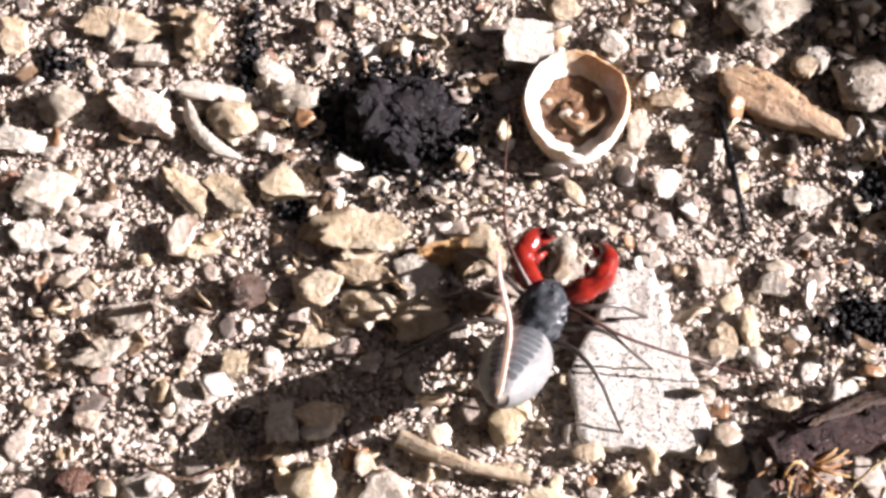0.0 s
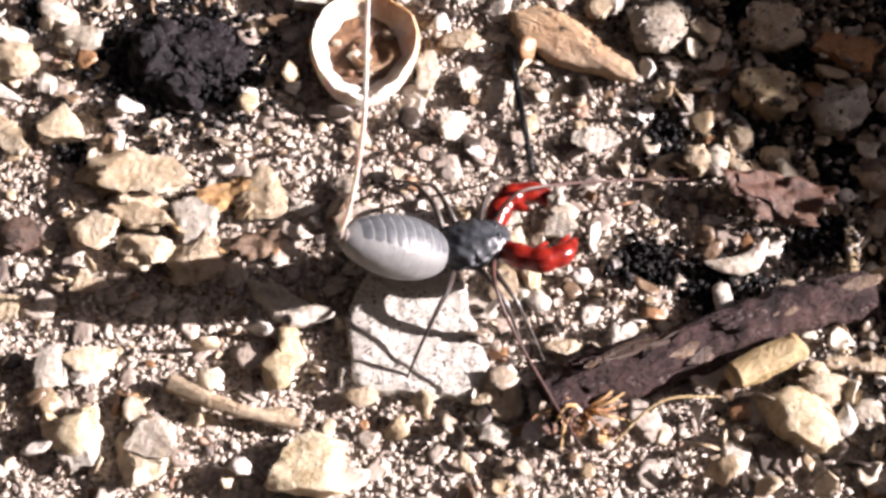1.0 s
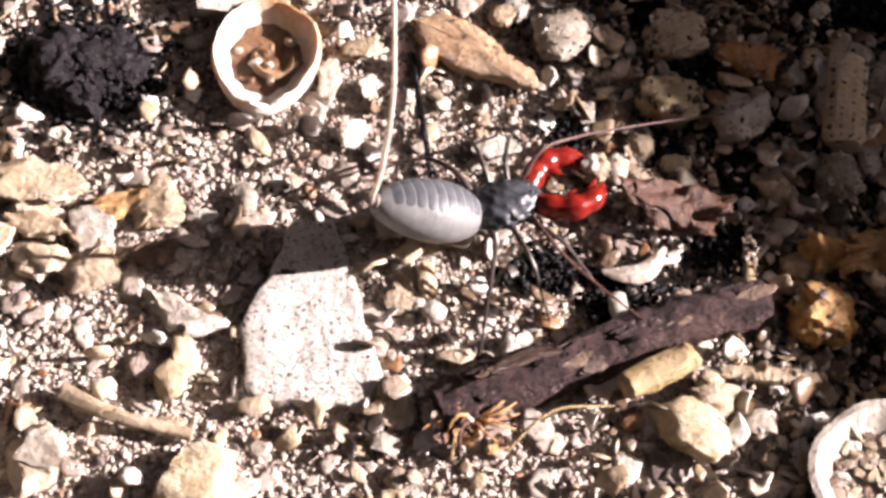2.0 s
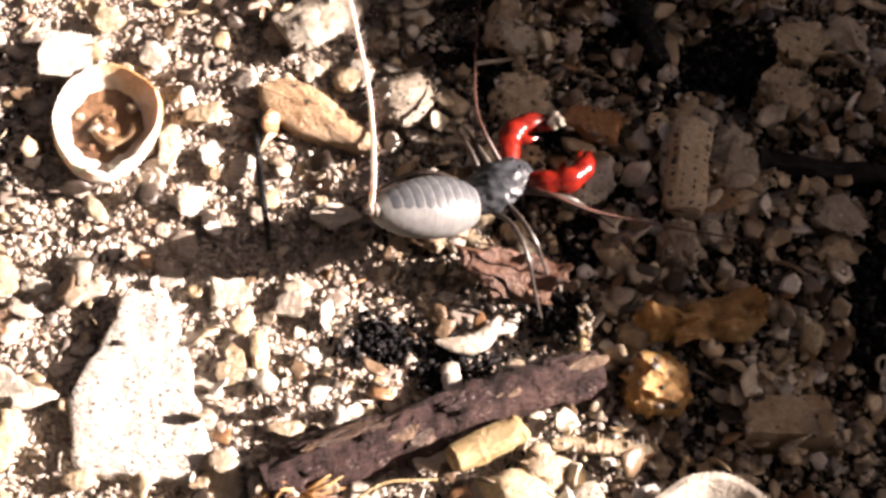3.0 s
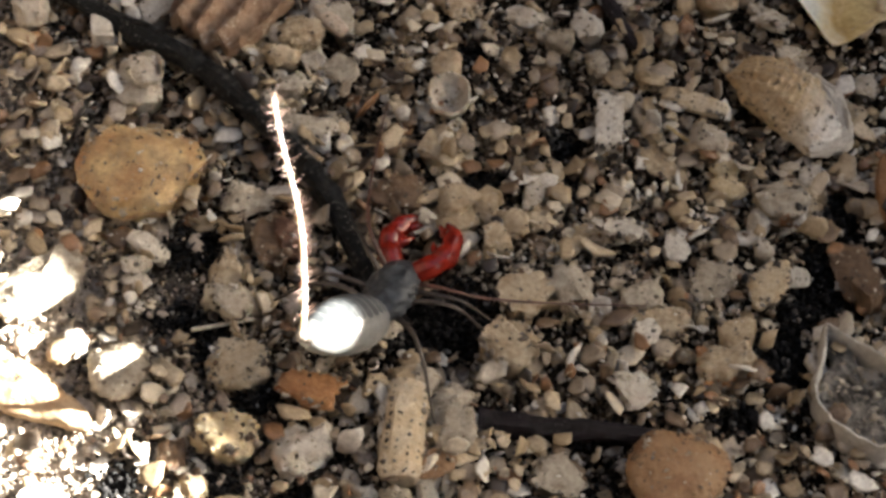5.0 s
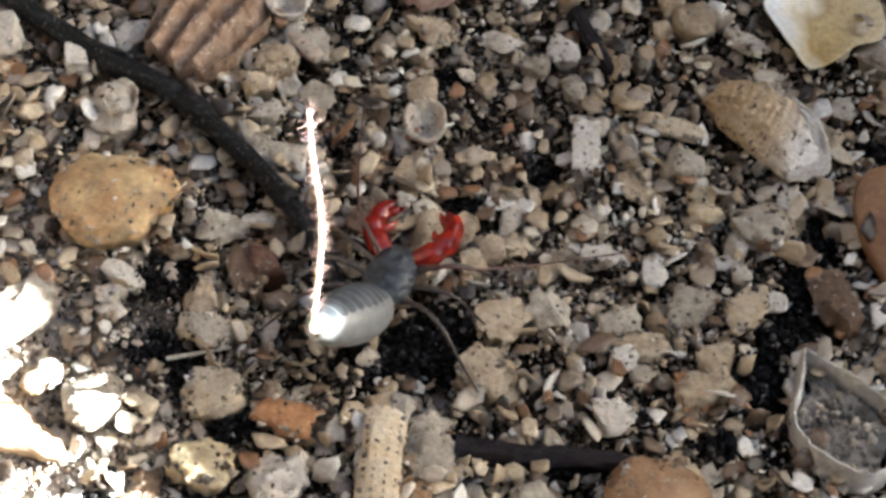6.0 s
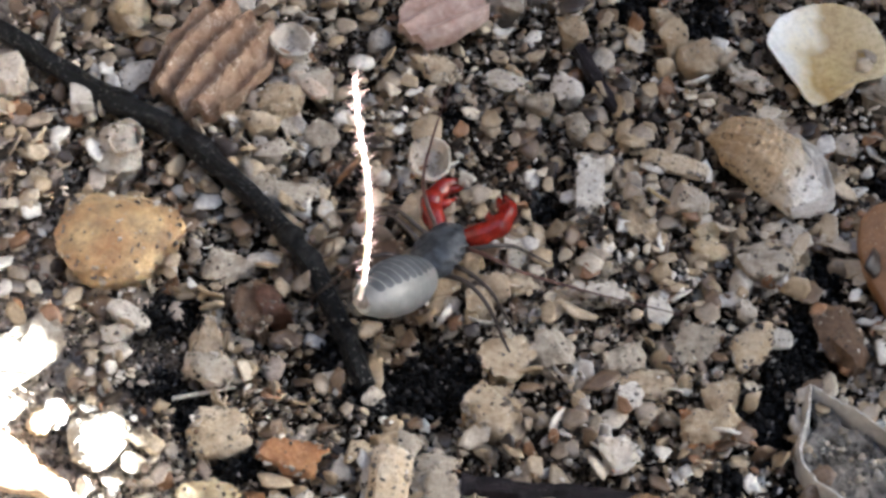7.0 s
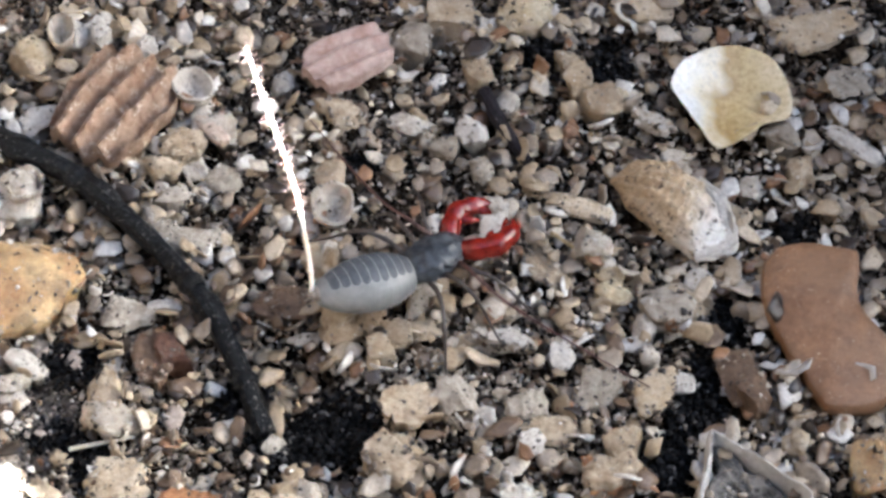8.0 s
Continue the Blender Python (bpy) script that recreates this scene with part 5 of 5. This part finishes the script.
    scatter("earth_crumbs", "dark earth crumbs between the gravel, tinted with gap shade", at, r.uniform(0.25, 0.75, len(at)), (0.5, 0.95), 40, GAP_EARTH, 7, 36, 0.2, sunk=(0.7, 1.5))
    at, r = spread(32000, 22)
    c = coarse(at[:, 0], at[:, 1])
    at = at[~inside_big(at, 0.8) & ~blackened(at) & (r.uniform(size=len(at)) < (1 - c) * 0.4 + 0.45 * c * patchy(at, 2))]
    scatter("coarse_grit", "coarse grit of broken shell and stone", at, 0.35 + 0.7 * r.uniform(size=len(at)) ** 1.6, (0.25, 0.45), 18, GRIT, 8, 32, 0.35, 20, 0.2, sunk=(-0.1, 1.3))
    at, r = spread(9000, 28)
    at = at[(r.uniform(size=len(at)) < 1 - coarse(at[:, 0], at[:, 1])) & ~inside_big(at, 0.9)]
    scatter("sand_clods", "pale flat bits of stone and shell in the sand", at, 0.5 + 1.0 * r.uniform(size=len(at)) ** 2.0, (0.15, 0.32), 10, GRIT, 8, 37, 0.1, 30, 0.15)
    at, r = spread(3000, 29)
    at = at[(r.uniform(size=len(at)) < 1 - coarse(at[:, 0], at[:, 1])) & ~inside_big(at, 0.9)]
    scatter("sand_sherds", "pale shell sherds bedded in the sand", at, 0.7 + 1.9 * r.uniform(size=len(at)) ** 2.0, (0.07, 0.13), 12, GRIT, flat_bit, 38, 0.9, 30, 0.15)
    at, r = spread(6500, 23)
    c = coarse(at[:, 0], at[:, 1])
    at = at[(r.uniform(size=len(at)) < 0.06 * (1 - c) + c * (0.12 + 0.88 * patchy(at, 3) ** 1.5)) & ~inside_big(at, 0.9) & ~blackened(at)]
    scatter("gravel", "mixed gravel of rough angular stone chips", at, 0.7 + 1.5 * r.uniform(size=len(at)) ** 1.8, (0.25, 0.45), 34, GRAVEL, flat_bit, 33, 0.6, 30, 0.5, sunk=(-0.1, 1.4))
    at, r = spread(34000, 24)
    c = coarse(at[:, 0], at[:, 1])
    at = at[(r.uniform(size=len(at)) < 0.1 * (1 - c) + c * (0.22 + 0.78 * patchy(at, 4) ** 1.5)) & ~inside_big(at, 0.66) & ~blackened(at)]
    scatter("shell_hash", "thin broken shell bits strewn over the gravel", at, 0.4 + 1.9 * r.uniform(size=len(at)) ** 2.6, (0.10, 0.2), 40, GRAVEL, sherd, 35, 2.4, 40, 0.5, sunk=(-0.5, 1.3))


def build_shell_crumbs():
    at, r = spread(85000, 25)
    c = coarse(at[:, 0], at[:, 1])
    at = at[(r.uniform(size=len(at)) < c * (0.42 + 0.58 * patchy(at, 6, 4.0))) & ~inside_big(at, 0.68) & ~blackened(at, 0.9)]
    scatter("shell_crumbs", "small pale crumbs of broken shell between the gravel", at, 0.22 + 0.72 * r.uniform(size=len(at)) ** 2.2, (0.3, 0.7), 50, CRUMBS, 7, 42, 0.5, 24, 0.6, sunk=(-0.3, 1.5))


# besides real charcoal, these crumbs lay the gaps' shade down in black
def build_char_and_gaps():
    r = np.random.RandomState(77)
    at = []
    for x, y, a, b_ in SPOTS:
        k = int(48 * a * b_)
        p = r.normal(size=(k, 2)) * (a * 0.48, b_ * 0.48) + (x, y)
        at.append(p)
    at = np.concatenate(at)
    scatter("black_crumbs", "black crumbs for charcoal and for painted shade between stones", at, r.uniform(0.3, 0.9, len(at)), (0.5, 0.9), 35, CHAR_AND_GAPS, 10, 34, 0.55, sunk=(0.3, 1.3))


build_grit()
build_shell_crumbs()
build_char_and_gaps()


def build_dusting():
    """Loose grains lying on top of the larger pieces."""
    r = random.Random(55)
    at, high = [], []
    bpy.context.view_layer.update()
    for ob in BARE:
        tops = [p for p in ob.data.polygons if p.normal.z > 0.75]
        for p in r.sample(tops, min(len(tops), 5 + int(ob.dimensions.x * ob.dimensions.y * 2.0e6))):
            c = ob.matrix_world @ p.center
            at.append((c.x / MM, c.y / MM))
            high.append(c.z / MM)
    rim, level = [], []
    for ob in BARE:
        if max(ob.dimensions.x, ob.dimensions.y) < 3.6 * MM:
            continue
        edge = [p for p in ob.data.polygons if 0.25 < p.normal.z < 0.8]
        for p in r.sample(edge, min(len(edge), int(ob.dimensions.x * 6e3))):
            c = ob.matrix_world @ p.center
            rim.append((c.x / MM, c.y / MM))
            level.append(c.z / MM)
    s = np.random.RandomState(58)
    scatter("rim_crumbs", "small shell crumbs leaning on the larger stones", np.array(rim), 0.22 + 0.6 * s.uniform(size=len(rim)) ** 2.0, (0.3, 0.7), 40, CRUMBS, sherd, 41, 0.1, 16, 0.0, np.array(level))
    at, high = np.array(at), np.array(high)
    q = np.random.RandomState(56)
    scatter("dusting_grit", "fine grains lying on the stones", at, 0.12 + 0.4 * q.uniform(size=len(at)) ** 2.5, (0.4, 0.8), 40, CRUMBS, 9, 39, 0.0, 12, 0.0, high)


build_dusting()


# ---- an unseen log, added to cast the shade over the gravel ----
def build_shade_log():
    way = Vector((*SUN_WAY, 0))
    far = 170.0
    foot = Vector((-6.1, 1.0, 0)) + way * far
    edge = Vector((-0.8, 1.0, 0)).normalized()
    r = far * math.tan(radians(SUN_HEIGHT / 2))
    pts = [foot + edge * s + Vector((0, 0, r - 1.0)) for s in np.linspace(-420, 420, 61)]
    bm = tube([p - foot for p in pts], [r] * 61, 28, 0.05, 9)
    ob = finish("fallen_log", small(bm), STONES["bark"])
    ob.location = foot * MM
    tagged(ob, "unseen brown log, added to shade the gravel patch", "log")



def build_sky_blocker():
    """Unseen bank, added round the sides away from the sun to block sky light."""
    gx, gz = np.linspace(0, 1, 49), np.linspace(0, 1, 15)
    rows = []
    for u in gx:
        a = radians(55 + 265 * u)
        for v in gz:
            d = 270 + 120 * v + 25 * float(wave(u * 14, v * 5))
            rows.append((d * math.cos(a), d * math.sin(a), -3 + 760 * (1 - (1 - v) ** 2) + 18 * float(wave(u * 17 + 5, v * 7))))
    faces = [(i * 15 + j, i * 15 + j + 1, (i + 1) * 15 + j + 1, (i + 1) * 15 + j) for i in range(48) for j in range(14)]
    back = [(x * 1.5, y * 1.5, -3.0) for x, y, _ in rows[14::15]]
    n = len(rows)
    faces += [(i * 15 + 14, n + i, n + i + 1, (i + 1) * 15 + 14) for i in range(48)]
    me = bpy.data.meshes.new("bank")
    me.from_pydata([(x * MM, y * MM, z * MM) for x, y, z in rows + back], [], faces)
    me.materials.append(STONES["darksoil"])
    me.polygons.foreach_set("use_smooth", [True] * len(me.polygons))
    tagged(new("earth_bank", me), "unseen dark earth bank, added to block low sky light", "bank", kind="structure")


build_shade_log()
build_sky_blocker()


# ---- the whip scorpion ----
def skin(name, light, dark, rough, spec=0.4, glow=0.0, scale=1400.0):
    m, n, b = material(name, rough, spec)
    at = coords(n)
    tone = mix(n, ramp(n, noise_tex(n, scale, 5.0, 0.65, at), [(0.35, (0, 0, 0)), (0.65, (1, 1, 1))]), dark, light)
    n.links.new(tone, b.inputs["Base Color"])
    if glow:
        b.inputs["Subsurface Weight"].default_value = glow
        b.inputs["Subsurface Radius"].default_value = (0.0012, 0.0006, 0.0004)
        b.inputs["Subsurface Scale"].default_value = 1.0
    bump(n, b, noise_tex(n, scale * 3, 3.0, 0.6, at), 0.35, 0.00005)
    return m


PALE_SKIN = skin("pale_soft_skin", (0.20, 0.203, 0.20), (0.145, 0.148, 0.148), 0.38, 0.45, 0.12)
GREY_PLATE = skin("slate_grey_plate", (0.085, 0.092, 0.10), (0.045, 0.05, 0.056), 0.45, 0.35)
DARK_PLATE = skin("dark_slate_shield", (0.062, 0.069, 0.078), (0.013, 0.015, 0.018), 0.42, 0.4)
RED_CLAW = skin("glossy_red_claw", (0.25, 0.018, 0.009), (0.11, 0.007, 0.005), 0.22, 0.55, 0.1)
LEG_BROWN = skin("grey_brown_leg", (0.06, 0.047, 0.039), (0.026, 0.02, 0.018), 0.4)
FEELER_RED = skin("red_brown_feeler", (0.105, 0.045, 0.034), (0.05, 0.027, 0.022), 0.45)
BRISTLE = skin("pinkish_bristle", (0.42, 0.28, 0.24), (0.30, 0.19, 0.16), 0.4)
KNOB_SKIN = skin("grey_brown_soft_skin", (0.17, 0.145, 0.125), (0.085, 0.07, 0.06), 0.5, 0.3)
TAIL_PALE = skin("pale_pink_tail", (0.82, 0.75, 0.70), (0.68, 0.58, 0.52), 0.45, 0.4, 0.3)
WAIST = 3.4       # mm over the ground
ROLL = -10.0


def loft(stations, sides=28, seed=0, rough=0.0):
    """A body along x: stations of x, half width, half height, middle height."""
    bm = bmesh.new()
    rings = []
    off = Vector((seed, 0, 0))
    for x, w, h, z in stations:
        ring = []
        for j in range(sides):
            a = 2 * math.pi * j / sides
            k = 1 + rough * noise.noise(Vector((x * 2.6, math.cos(a) * 3.4, math.sin(a) * 3.4)) + off)
            ring.append(bm.verts.new((x, w * k * math.cos(a), z + h * k * math.sin(a))))
        rings.append(ring)
    for p, q in zip(rings, rings[1:]):
        for j in range(sides):
            bm.faces.new((p[j], p[(j + 1) % sides], q[(j + 1) % sides], q[j]))
    bm.faces.new(rings[0][::-1])
    bm.faces.new(rings[-1])
    bmesh.ops.recalc_face_normals(bm, faces=bm.faces[:])
    return bm


def finer(stations, k):
    """The same stations with k - 1 more between each two."""
    out = []
    for p, q in zip(stations, stations[1:]):
        out += [tuple(a + (b_ - a) * i / k for a, b_ in zip(p, q)) for i in range(k)]
    return out + [stations[-1]]


def girth(u):
    """Half width, half height of the abdomen at u from 0 (waist) to 1 (tail)."""
    k = math.sin(math.pi * (0.08 + 0.885 * u) ** 0.85) ** 0.52
    return 1.88 * k + 0.1, 1.66 * k + 0.1


def build_abdomen(animal):
    long = 6.5
    st = []
    for i in range(121):
        u = i / 120
        w, h = girth(u)
        groove = 1 + 0.004 * (0.5 + 0.5 * math.cos(2 * math.pi * (u - 0.126) / 0.098)) ** 14
        st.append((-0.1 - long * u, w * groove, h * groove, 0.0))
    ab = part("abdomen", small(loft(st, 36)), PALE_SKIN, animal, "plump pale abdomen with grey back plates")
    for i in range(9):
        u0, u1 = 0.03 + i * 0.098, 0.03 + (i + 0.86) * 0.098
        bm = bmesh.new()
        rows = []
        half = 44 - 1.5 * abs(i - 3)
        for k in range(7):
            u = u0 + (u1 - u0) * k / 6
            w, h = girth(u)
            lift = 0.006 + 0.018 * math.sin(math.pi * k / 6)
            row = []
            for j in range(17):
                a = radians(90 - half + 2 * half * j / 16)
                a = radians(90) + (a - radians(90)) * (1 - 0.16 * abs(2 * k / 6 - 1) ** 2)
                row.append((-0.1 - long * u, (w + lift) * math.cos(a), (h + lift) * math.sin(a)))
            rows.append(row)
        top = [[bm.verts.new(p) for p in row] for row in rows]
        low = [[bm.verts.new((p[0], p[1] * 0.965, p[2] * 0.965)) for p in row] for row in rows]
        for k in range(6):
            for j in range(16):
                bm.faces.new((top[k][j], top[k][j + 1], top[k + 1][j + 1], top[k + 1][j]))
                bm.faces.new((low[k][j], low[k + 1][j], low[k + 1][j + 1], low[k][j + 1]))
        for k in range(6):
            for j in (0, 16):
                bm.faces.new((top[k][j], top[k + 1][j], low[k + 1][j], low[k][j]))
        for j in range(16):
            for k in (0, 6):
                bm.faces.new((top[k][j], top[k][j + 1], low[k][j + 1], low[k][j]))
        bmesh.ops.recalc_face_normals(bm, faces=bm.faces[:])
        part("back_plate", small(bm), GREY_PLATE, ab, "slate-grey back plate")
    knob = loft(finer([(-6.0, 0.62, 0.56, 0.05), (-6.35, 0.6, 0.55, 0.12), (-6.5, 0.5, 0.46, 0.16), (-6.75, 0.54, 0.5, 0.2), (-6.9, 0.4, 0.38, 0.25), (-7.1, 0.42, 0.4, 0.3), (-7.35, 0.22, 0.22, 0.35)], 3), 16)
    part("tail_knob", small(knob), KNOB_SKIN, ab, "small knobbed end carrying the tail")
    return ab


def build_prosoma(animal):
    st = [(-0.2, 0.6, 0.5, 0.0), (0.2, 0.95, 0.75, 0.05), (0.8, 1.3, 0.95, 0.1), (1.6, 1.48, 1.02, 0.12), (2.5, 1.42, 1.0, 0.12), (3.3, 1.2, 0.85, 0.08), (3.9, 0.95, 0.65, 0.0), (4.3, 0.55, 0.4, -0.05)]
    body = part("head_shield", small(loft(finer([(x, 1.1 * w, h, z) for x, w, h, z in st], 5), 44, 3, 0.17)), DARK_PLATE, animal, "dark slate bumpy head shield")
    body.matrix_basis = pose(0, 0, WAIST * MM, ROLL, 0, 0)
    for x, y in ((3.6, 0.35), (3.6, -0.35), (2.4, 1.12), (2.4, -1.12)):
        bm = bmesh.new()
        bmesh.ops.create_icosphere(bm, subdivisions=2, radius=0.13)
        ob = part("eye", small(bm), DARK_PLATE, body)
        ob.location = (x * MM, y * MM, (0.74 if abs(y) < 0.5 else 0.62) * MM)
    belly = loft([(0.0, 0.5, 0.35, -0.5), (0.8, 0.95, 0.45, -0.6), (2.0, 1.05, 0.5, -0.6), (3.0, 0.8, 0.45, -0.5), (3.5, 0.45, 0.3, -0.4)], 18)
    part("underside", small(belly), LEG_BROWN, body, "pale brown underside")


def build_claw(animal, side):
    """One grasping claw: a bent stout arm that curves inwards to a pincer."""
    line = spline([(3.6, 0.65 * side, 0.0), (4.5, 1.75 * side, 0.15), (5.7, 2.4 * side, 0.2), (7.1, 2.15 * side, 0.1), (8.0, 1.3 * side, 0.0)], 24)
    radii = [1.0 * q for q in (0.55, 0.6, 0.66, 0.7, 0.74, 0.78, 0.78, 0.74, 0.68, 0.72, 0.78, 0.8, 0.78, 0.72, 0.66, 0.68, 0.7, 0.68, 0.62, 0.54, 0.46, 0.38, 0.3, 0.2, 0.08)]
    arm = part("claw_arm", small(tube(line, radii, 14, 0.08, 5 + side)), RED_CLAW, animal, "stout glossy red claw arm")
    thorn = spline([(5.4, 1.9 * side, 0.1), (5.9, 1.35 * side, 0.1), (6.4, 1.1 * side, 0.0)], 8)
    part("thorn", small(tube(thorn, [0.4, 0.38, 0.34, 0.3, 0.25, 0.2, 0.15, 0.1, 0.03], 10)), RED_CLAW, arm, "curved inner thorn")
    # small white lumps at the tip of the left claw
    if side > 0:
        for i, (x, y) in enumerate(((7.7, 1.2), (8.0, 0.95), (7.5, 0.8), (8.1, 1.35), (7.85, 0.6))):
            ob = part("tip_crust", small(shaped("lump", 0.42 - 0.04 * i, 0.34, 0.55, 820 + i)), STONES["white"], arm, "pale lump on the claw's tip")
            ob.location = (x * MM, y * MM, (0.12 + 0.05 * i) * MM)
    finger = spline([(6.9, 1.75 * side, 0.1), (7.4, 1.25 * side, 0.05), (7.8, 0.9 * side, 0.0)], 8)
    part("finger", small(tube(finger, [0.3, 0.32, 0.3, 0.27, 0.23, 0.18, 0.13, 0.08, 0.03], 10)), RED_CLAW, arm, "pointed pincer finger")
    for x, y in ((4.7, 1.05), (5.2, 1.4), (5.9, 1.6)):
        bm = bmesh.new()
        bmesh.ops.create_cone(bm, segments=8, radius1=0.16, radius2=0.02, depth=0.5, cap_ends=True)
        ob = part("spine", small(bm), RED_CLAW, arm)
        ob.matrix_basis = pose(x * MM, y * side * MM, 0.25 * MM, 90 * side, 0, 0)
    return arm


def leg_mesh(reach, fore, drop, thick):
    """A walking leg from its hip: up and out to the knee, then down to the foot."""
    line = spline([(0, 0, 0), (0.15 * fore, 0.30 * reach, 0.75), (0.45 * fore, 0.58 * reach, 0.45), (0.75 * fore, 0.80 * reach, -0.45 * drop), (fore, reach, -drop)], 30)
    radii = []
    for i in range(31):
        u = i / 30
        k = 1 - 0.72 * u
        if i in (8, 16, 23):
            k *= 1.3
        radii.append(thick * k)
    return small(tube(line, radii, 8, 0.05, 3))


def build_tail(animal):
    n = 60
    line = [(0.55 * math.sin(math.pi * u ** 0.6), -0.45 * math.sin(math.pi * u ** 0.6) + 0.12 * math.sin(9 * u), 20.0 * u) for u in np.linspace(0, 1, n + 1)]
    radii = [0.155 * (1 - 0.4 * i / n) * (1.14 if i % 3 == 0 else 1.0) for i in range(n + 1)]
    tail = part("tail", small(tube(line, radii, 10)), TAIL_PALE, animal, "long thin upright pale whip tail")
    r = random.Random(4)
    bm = bmesh.new()
    for i in range(4, n + 1):
        for _ in range(5):
            p = Vector(line[i])
            w = r.uniform(0, 6.28)
            d = Vector((math.cos(w), math.sin(w), r.uniform(0.0, 0.4))).normalized()
            s = d.cross(Vector((0, 0, 1))).normalized() * 0.012
            q = Vector((0, 0, 0.015))
            e = p + d * r.uniform(0.5, 1.05)
            base = [bm.verts.new(p + s), bm.verts.new(p + q), bm.verts.new(p - s), bm.verts.new(p - q)]
            tip = bm.verts.new(e)
            for a in range(4):
                bm.faces.new((base[a], base[(a + 1) % 4], tip))
    part("bristles", small(bm), BRISTLE, tail, "fine stiff pinkish bristles")
    return tail


def build_whip_scorpion():
    animal = new("whip_scorpion")
    tagged(animal, "young grey whip scorpion with red claws walking on gravel", "arachnid")
    build_prosoma(animal)
    ab = build_abdomen(animal)
    claws = [build_claw(animal, s) for s in (1, -1)]
    legs = []
    for side in (1, -1):
        for k, (x, fore, reach) in enumerate(((2.7, 3.0, 5.6), (1.7, 0.4, 6.2), (0.7, -3.4, 6.4))):
            leg = part("leg", leg_mesh(reach * side, fore, WAIST - 0.6, 0.2), LEG_BROWN, animal, "thin grey-brown walking leg")
            legs.append((leg, (x, 0.8 * side, WAIST - 0.3), side, k))
    feelers = []
    for side in (1, -1):
        line = spline([(0, 0, 0), (2.0, 1.2 * side, 1.2), (4.5, 1.6 * side, 0.6), (9.0, 1.4 * side, -0.6), (15.0, 0.8 * side, -2.2)], 30)
        ob = part("feeler_leg", small(tube(line, [0.16 * (1 - 0.75 * i / 30) for i in range(31)], 8)), FEELER_RED, animal, "very thin red-brown feeler leg")
        feelers.append((ob, (3.2, 0.75 * side, WAIST - 0.2), side))
    return animal, ab, claws, legs, feelers, build_tail(animal)


scorpion, abdomen, claws, legs, feelers, tail = build_whip_scorpion()

# seconds, waist x, y in mm, heading, abdomen's bend, abdomen's lift, tail's lean and where it leans to
STEPS = [
    (0.0, -29.3, -15.0, 72, 0, 30, 7, -170),
    (0.5, -25.6, -13.8, 43, -10, 33, 8, -108),
    (1.0, -21.5, -12.6, 19, -7, 32, 11, 44),
    (2.3, -10.5, -8.0, 28, -21, 22, 5, 37),
    (2.5, -8.4, -7.2, 31, -28, 19, 7, 65),
    (3.0, -3.6, -3.0, 43, -23, 20, 10, 70),
    (3.5, 0.4, -0.3, 39, -20, 21, 11, 70),
    (4.0, 4.4, 3.3, 46, -26, 22, 17, 26),
    (4.5, 7.3, 5.8, 51, -18, 27, 14, 29),
    (4.7, 7.7, 7.5, 58, -21, 31, 11, 32),
    (5.8, 9.4, 9.9, 67, -23, 33, 5, 30),
    (6.0, 9.8, 11.5, 70, -24, 31, 4, -13),
    (6.5, 10.7, 13.8, 63, -14, 26, 6, 117),
    (7.0, 12.3, 16.6, 57, -9, 29, 4, 19),
    (7.5, 15.0, 18.5, 41, -12, 28, 13, 62),
    (8.0, 17.9, 20.1, 37, -15, 11, 14, 92),
]
# seconds, headings of the two feelers from straight ahead
FEEL = [(0.0, 22, -84), (0.5, 4, -70), (1.0, 0, -80), (2.3, 5, -55), (3.0, 50, -48), (3.5, 55, -40), (4.0, 45, -40), (4.7, 30, -62), (5.8, 20, -55), (6.5, 30, -68), (7.0, 25, -70), (7.5, 45, -65), (8.0, 85, -70)]


def motions():
    body, bend, whip = [], [], []
    for t, x, y, heading, turn, lift, lean, to in STEPS:
        body.append((t, pose(x * MM, y * MM, 0, 0, 0, heading)))
        m = pose(0, 0, WAIST * MM) @ pose(0, 0, 0, 0, 0, turn) @ pose(0, 0, 0, 0, lift, 0) @ pose(0, 0, 0, ROLL, 0, 0)
        bend.append((t, m))
        root = m @ Vector((-7.15 * MM, 0, 0.33 * MM))
        a, b_ = radians(lean), radians(to)
        d = Vector((math.sin(a) * math.cos(b_), math.sin(a) * math.sin(b_), math.cos(a)))
        whip.append((t, Matrix.Translation(root) @ Vector((0, 0, 1)).rotation_difference(d).to_matrix().to_4x4()))
    walk(scorpion, body)
    walk(abdomen, bend)
    walk(tail, whip)
    times = [i * 0.2 for i in range(41)]
    for i, claw in enumerate(claws):
        s = 1 - 2 * i
        walk(claw, [(t, pose(0, 0, (WAIST - 0.15) * MM, ROLL, 0, s * 4 * math.sin(2.1 * t + i))) for t in times])
    for leg, hip, side, k in legs:
        beat = 2 * math.pi * 1.25
        rows = []
        for t in times:
            q = beat * t + math.pi * (k % 2) + (math.pi if side < 0 else 0)
            rows.append((t, pose(hip[0] * MM, hip[1] * MM, hip[2] * MM, side * 6 * max(0.0, math.cos(q)), 0, side * -13 * math.sin(q))))
        walk(leg, rows)
    for i, (ob, hip, side) in enumerate(feelers):
        walk(ob, [(row[0], pose(hip[0] * MM, hip[1] * MM, hip[2] * MM, 0, 0, row[1 + i])) for row in FEEL])


motions()
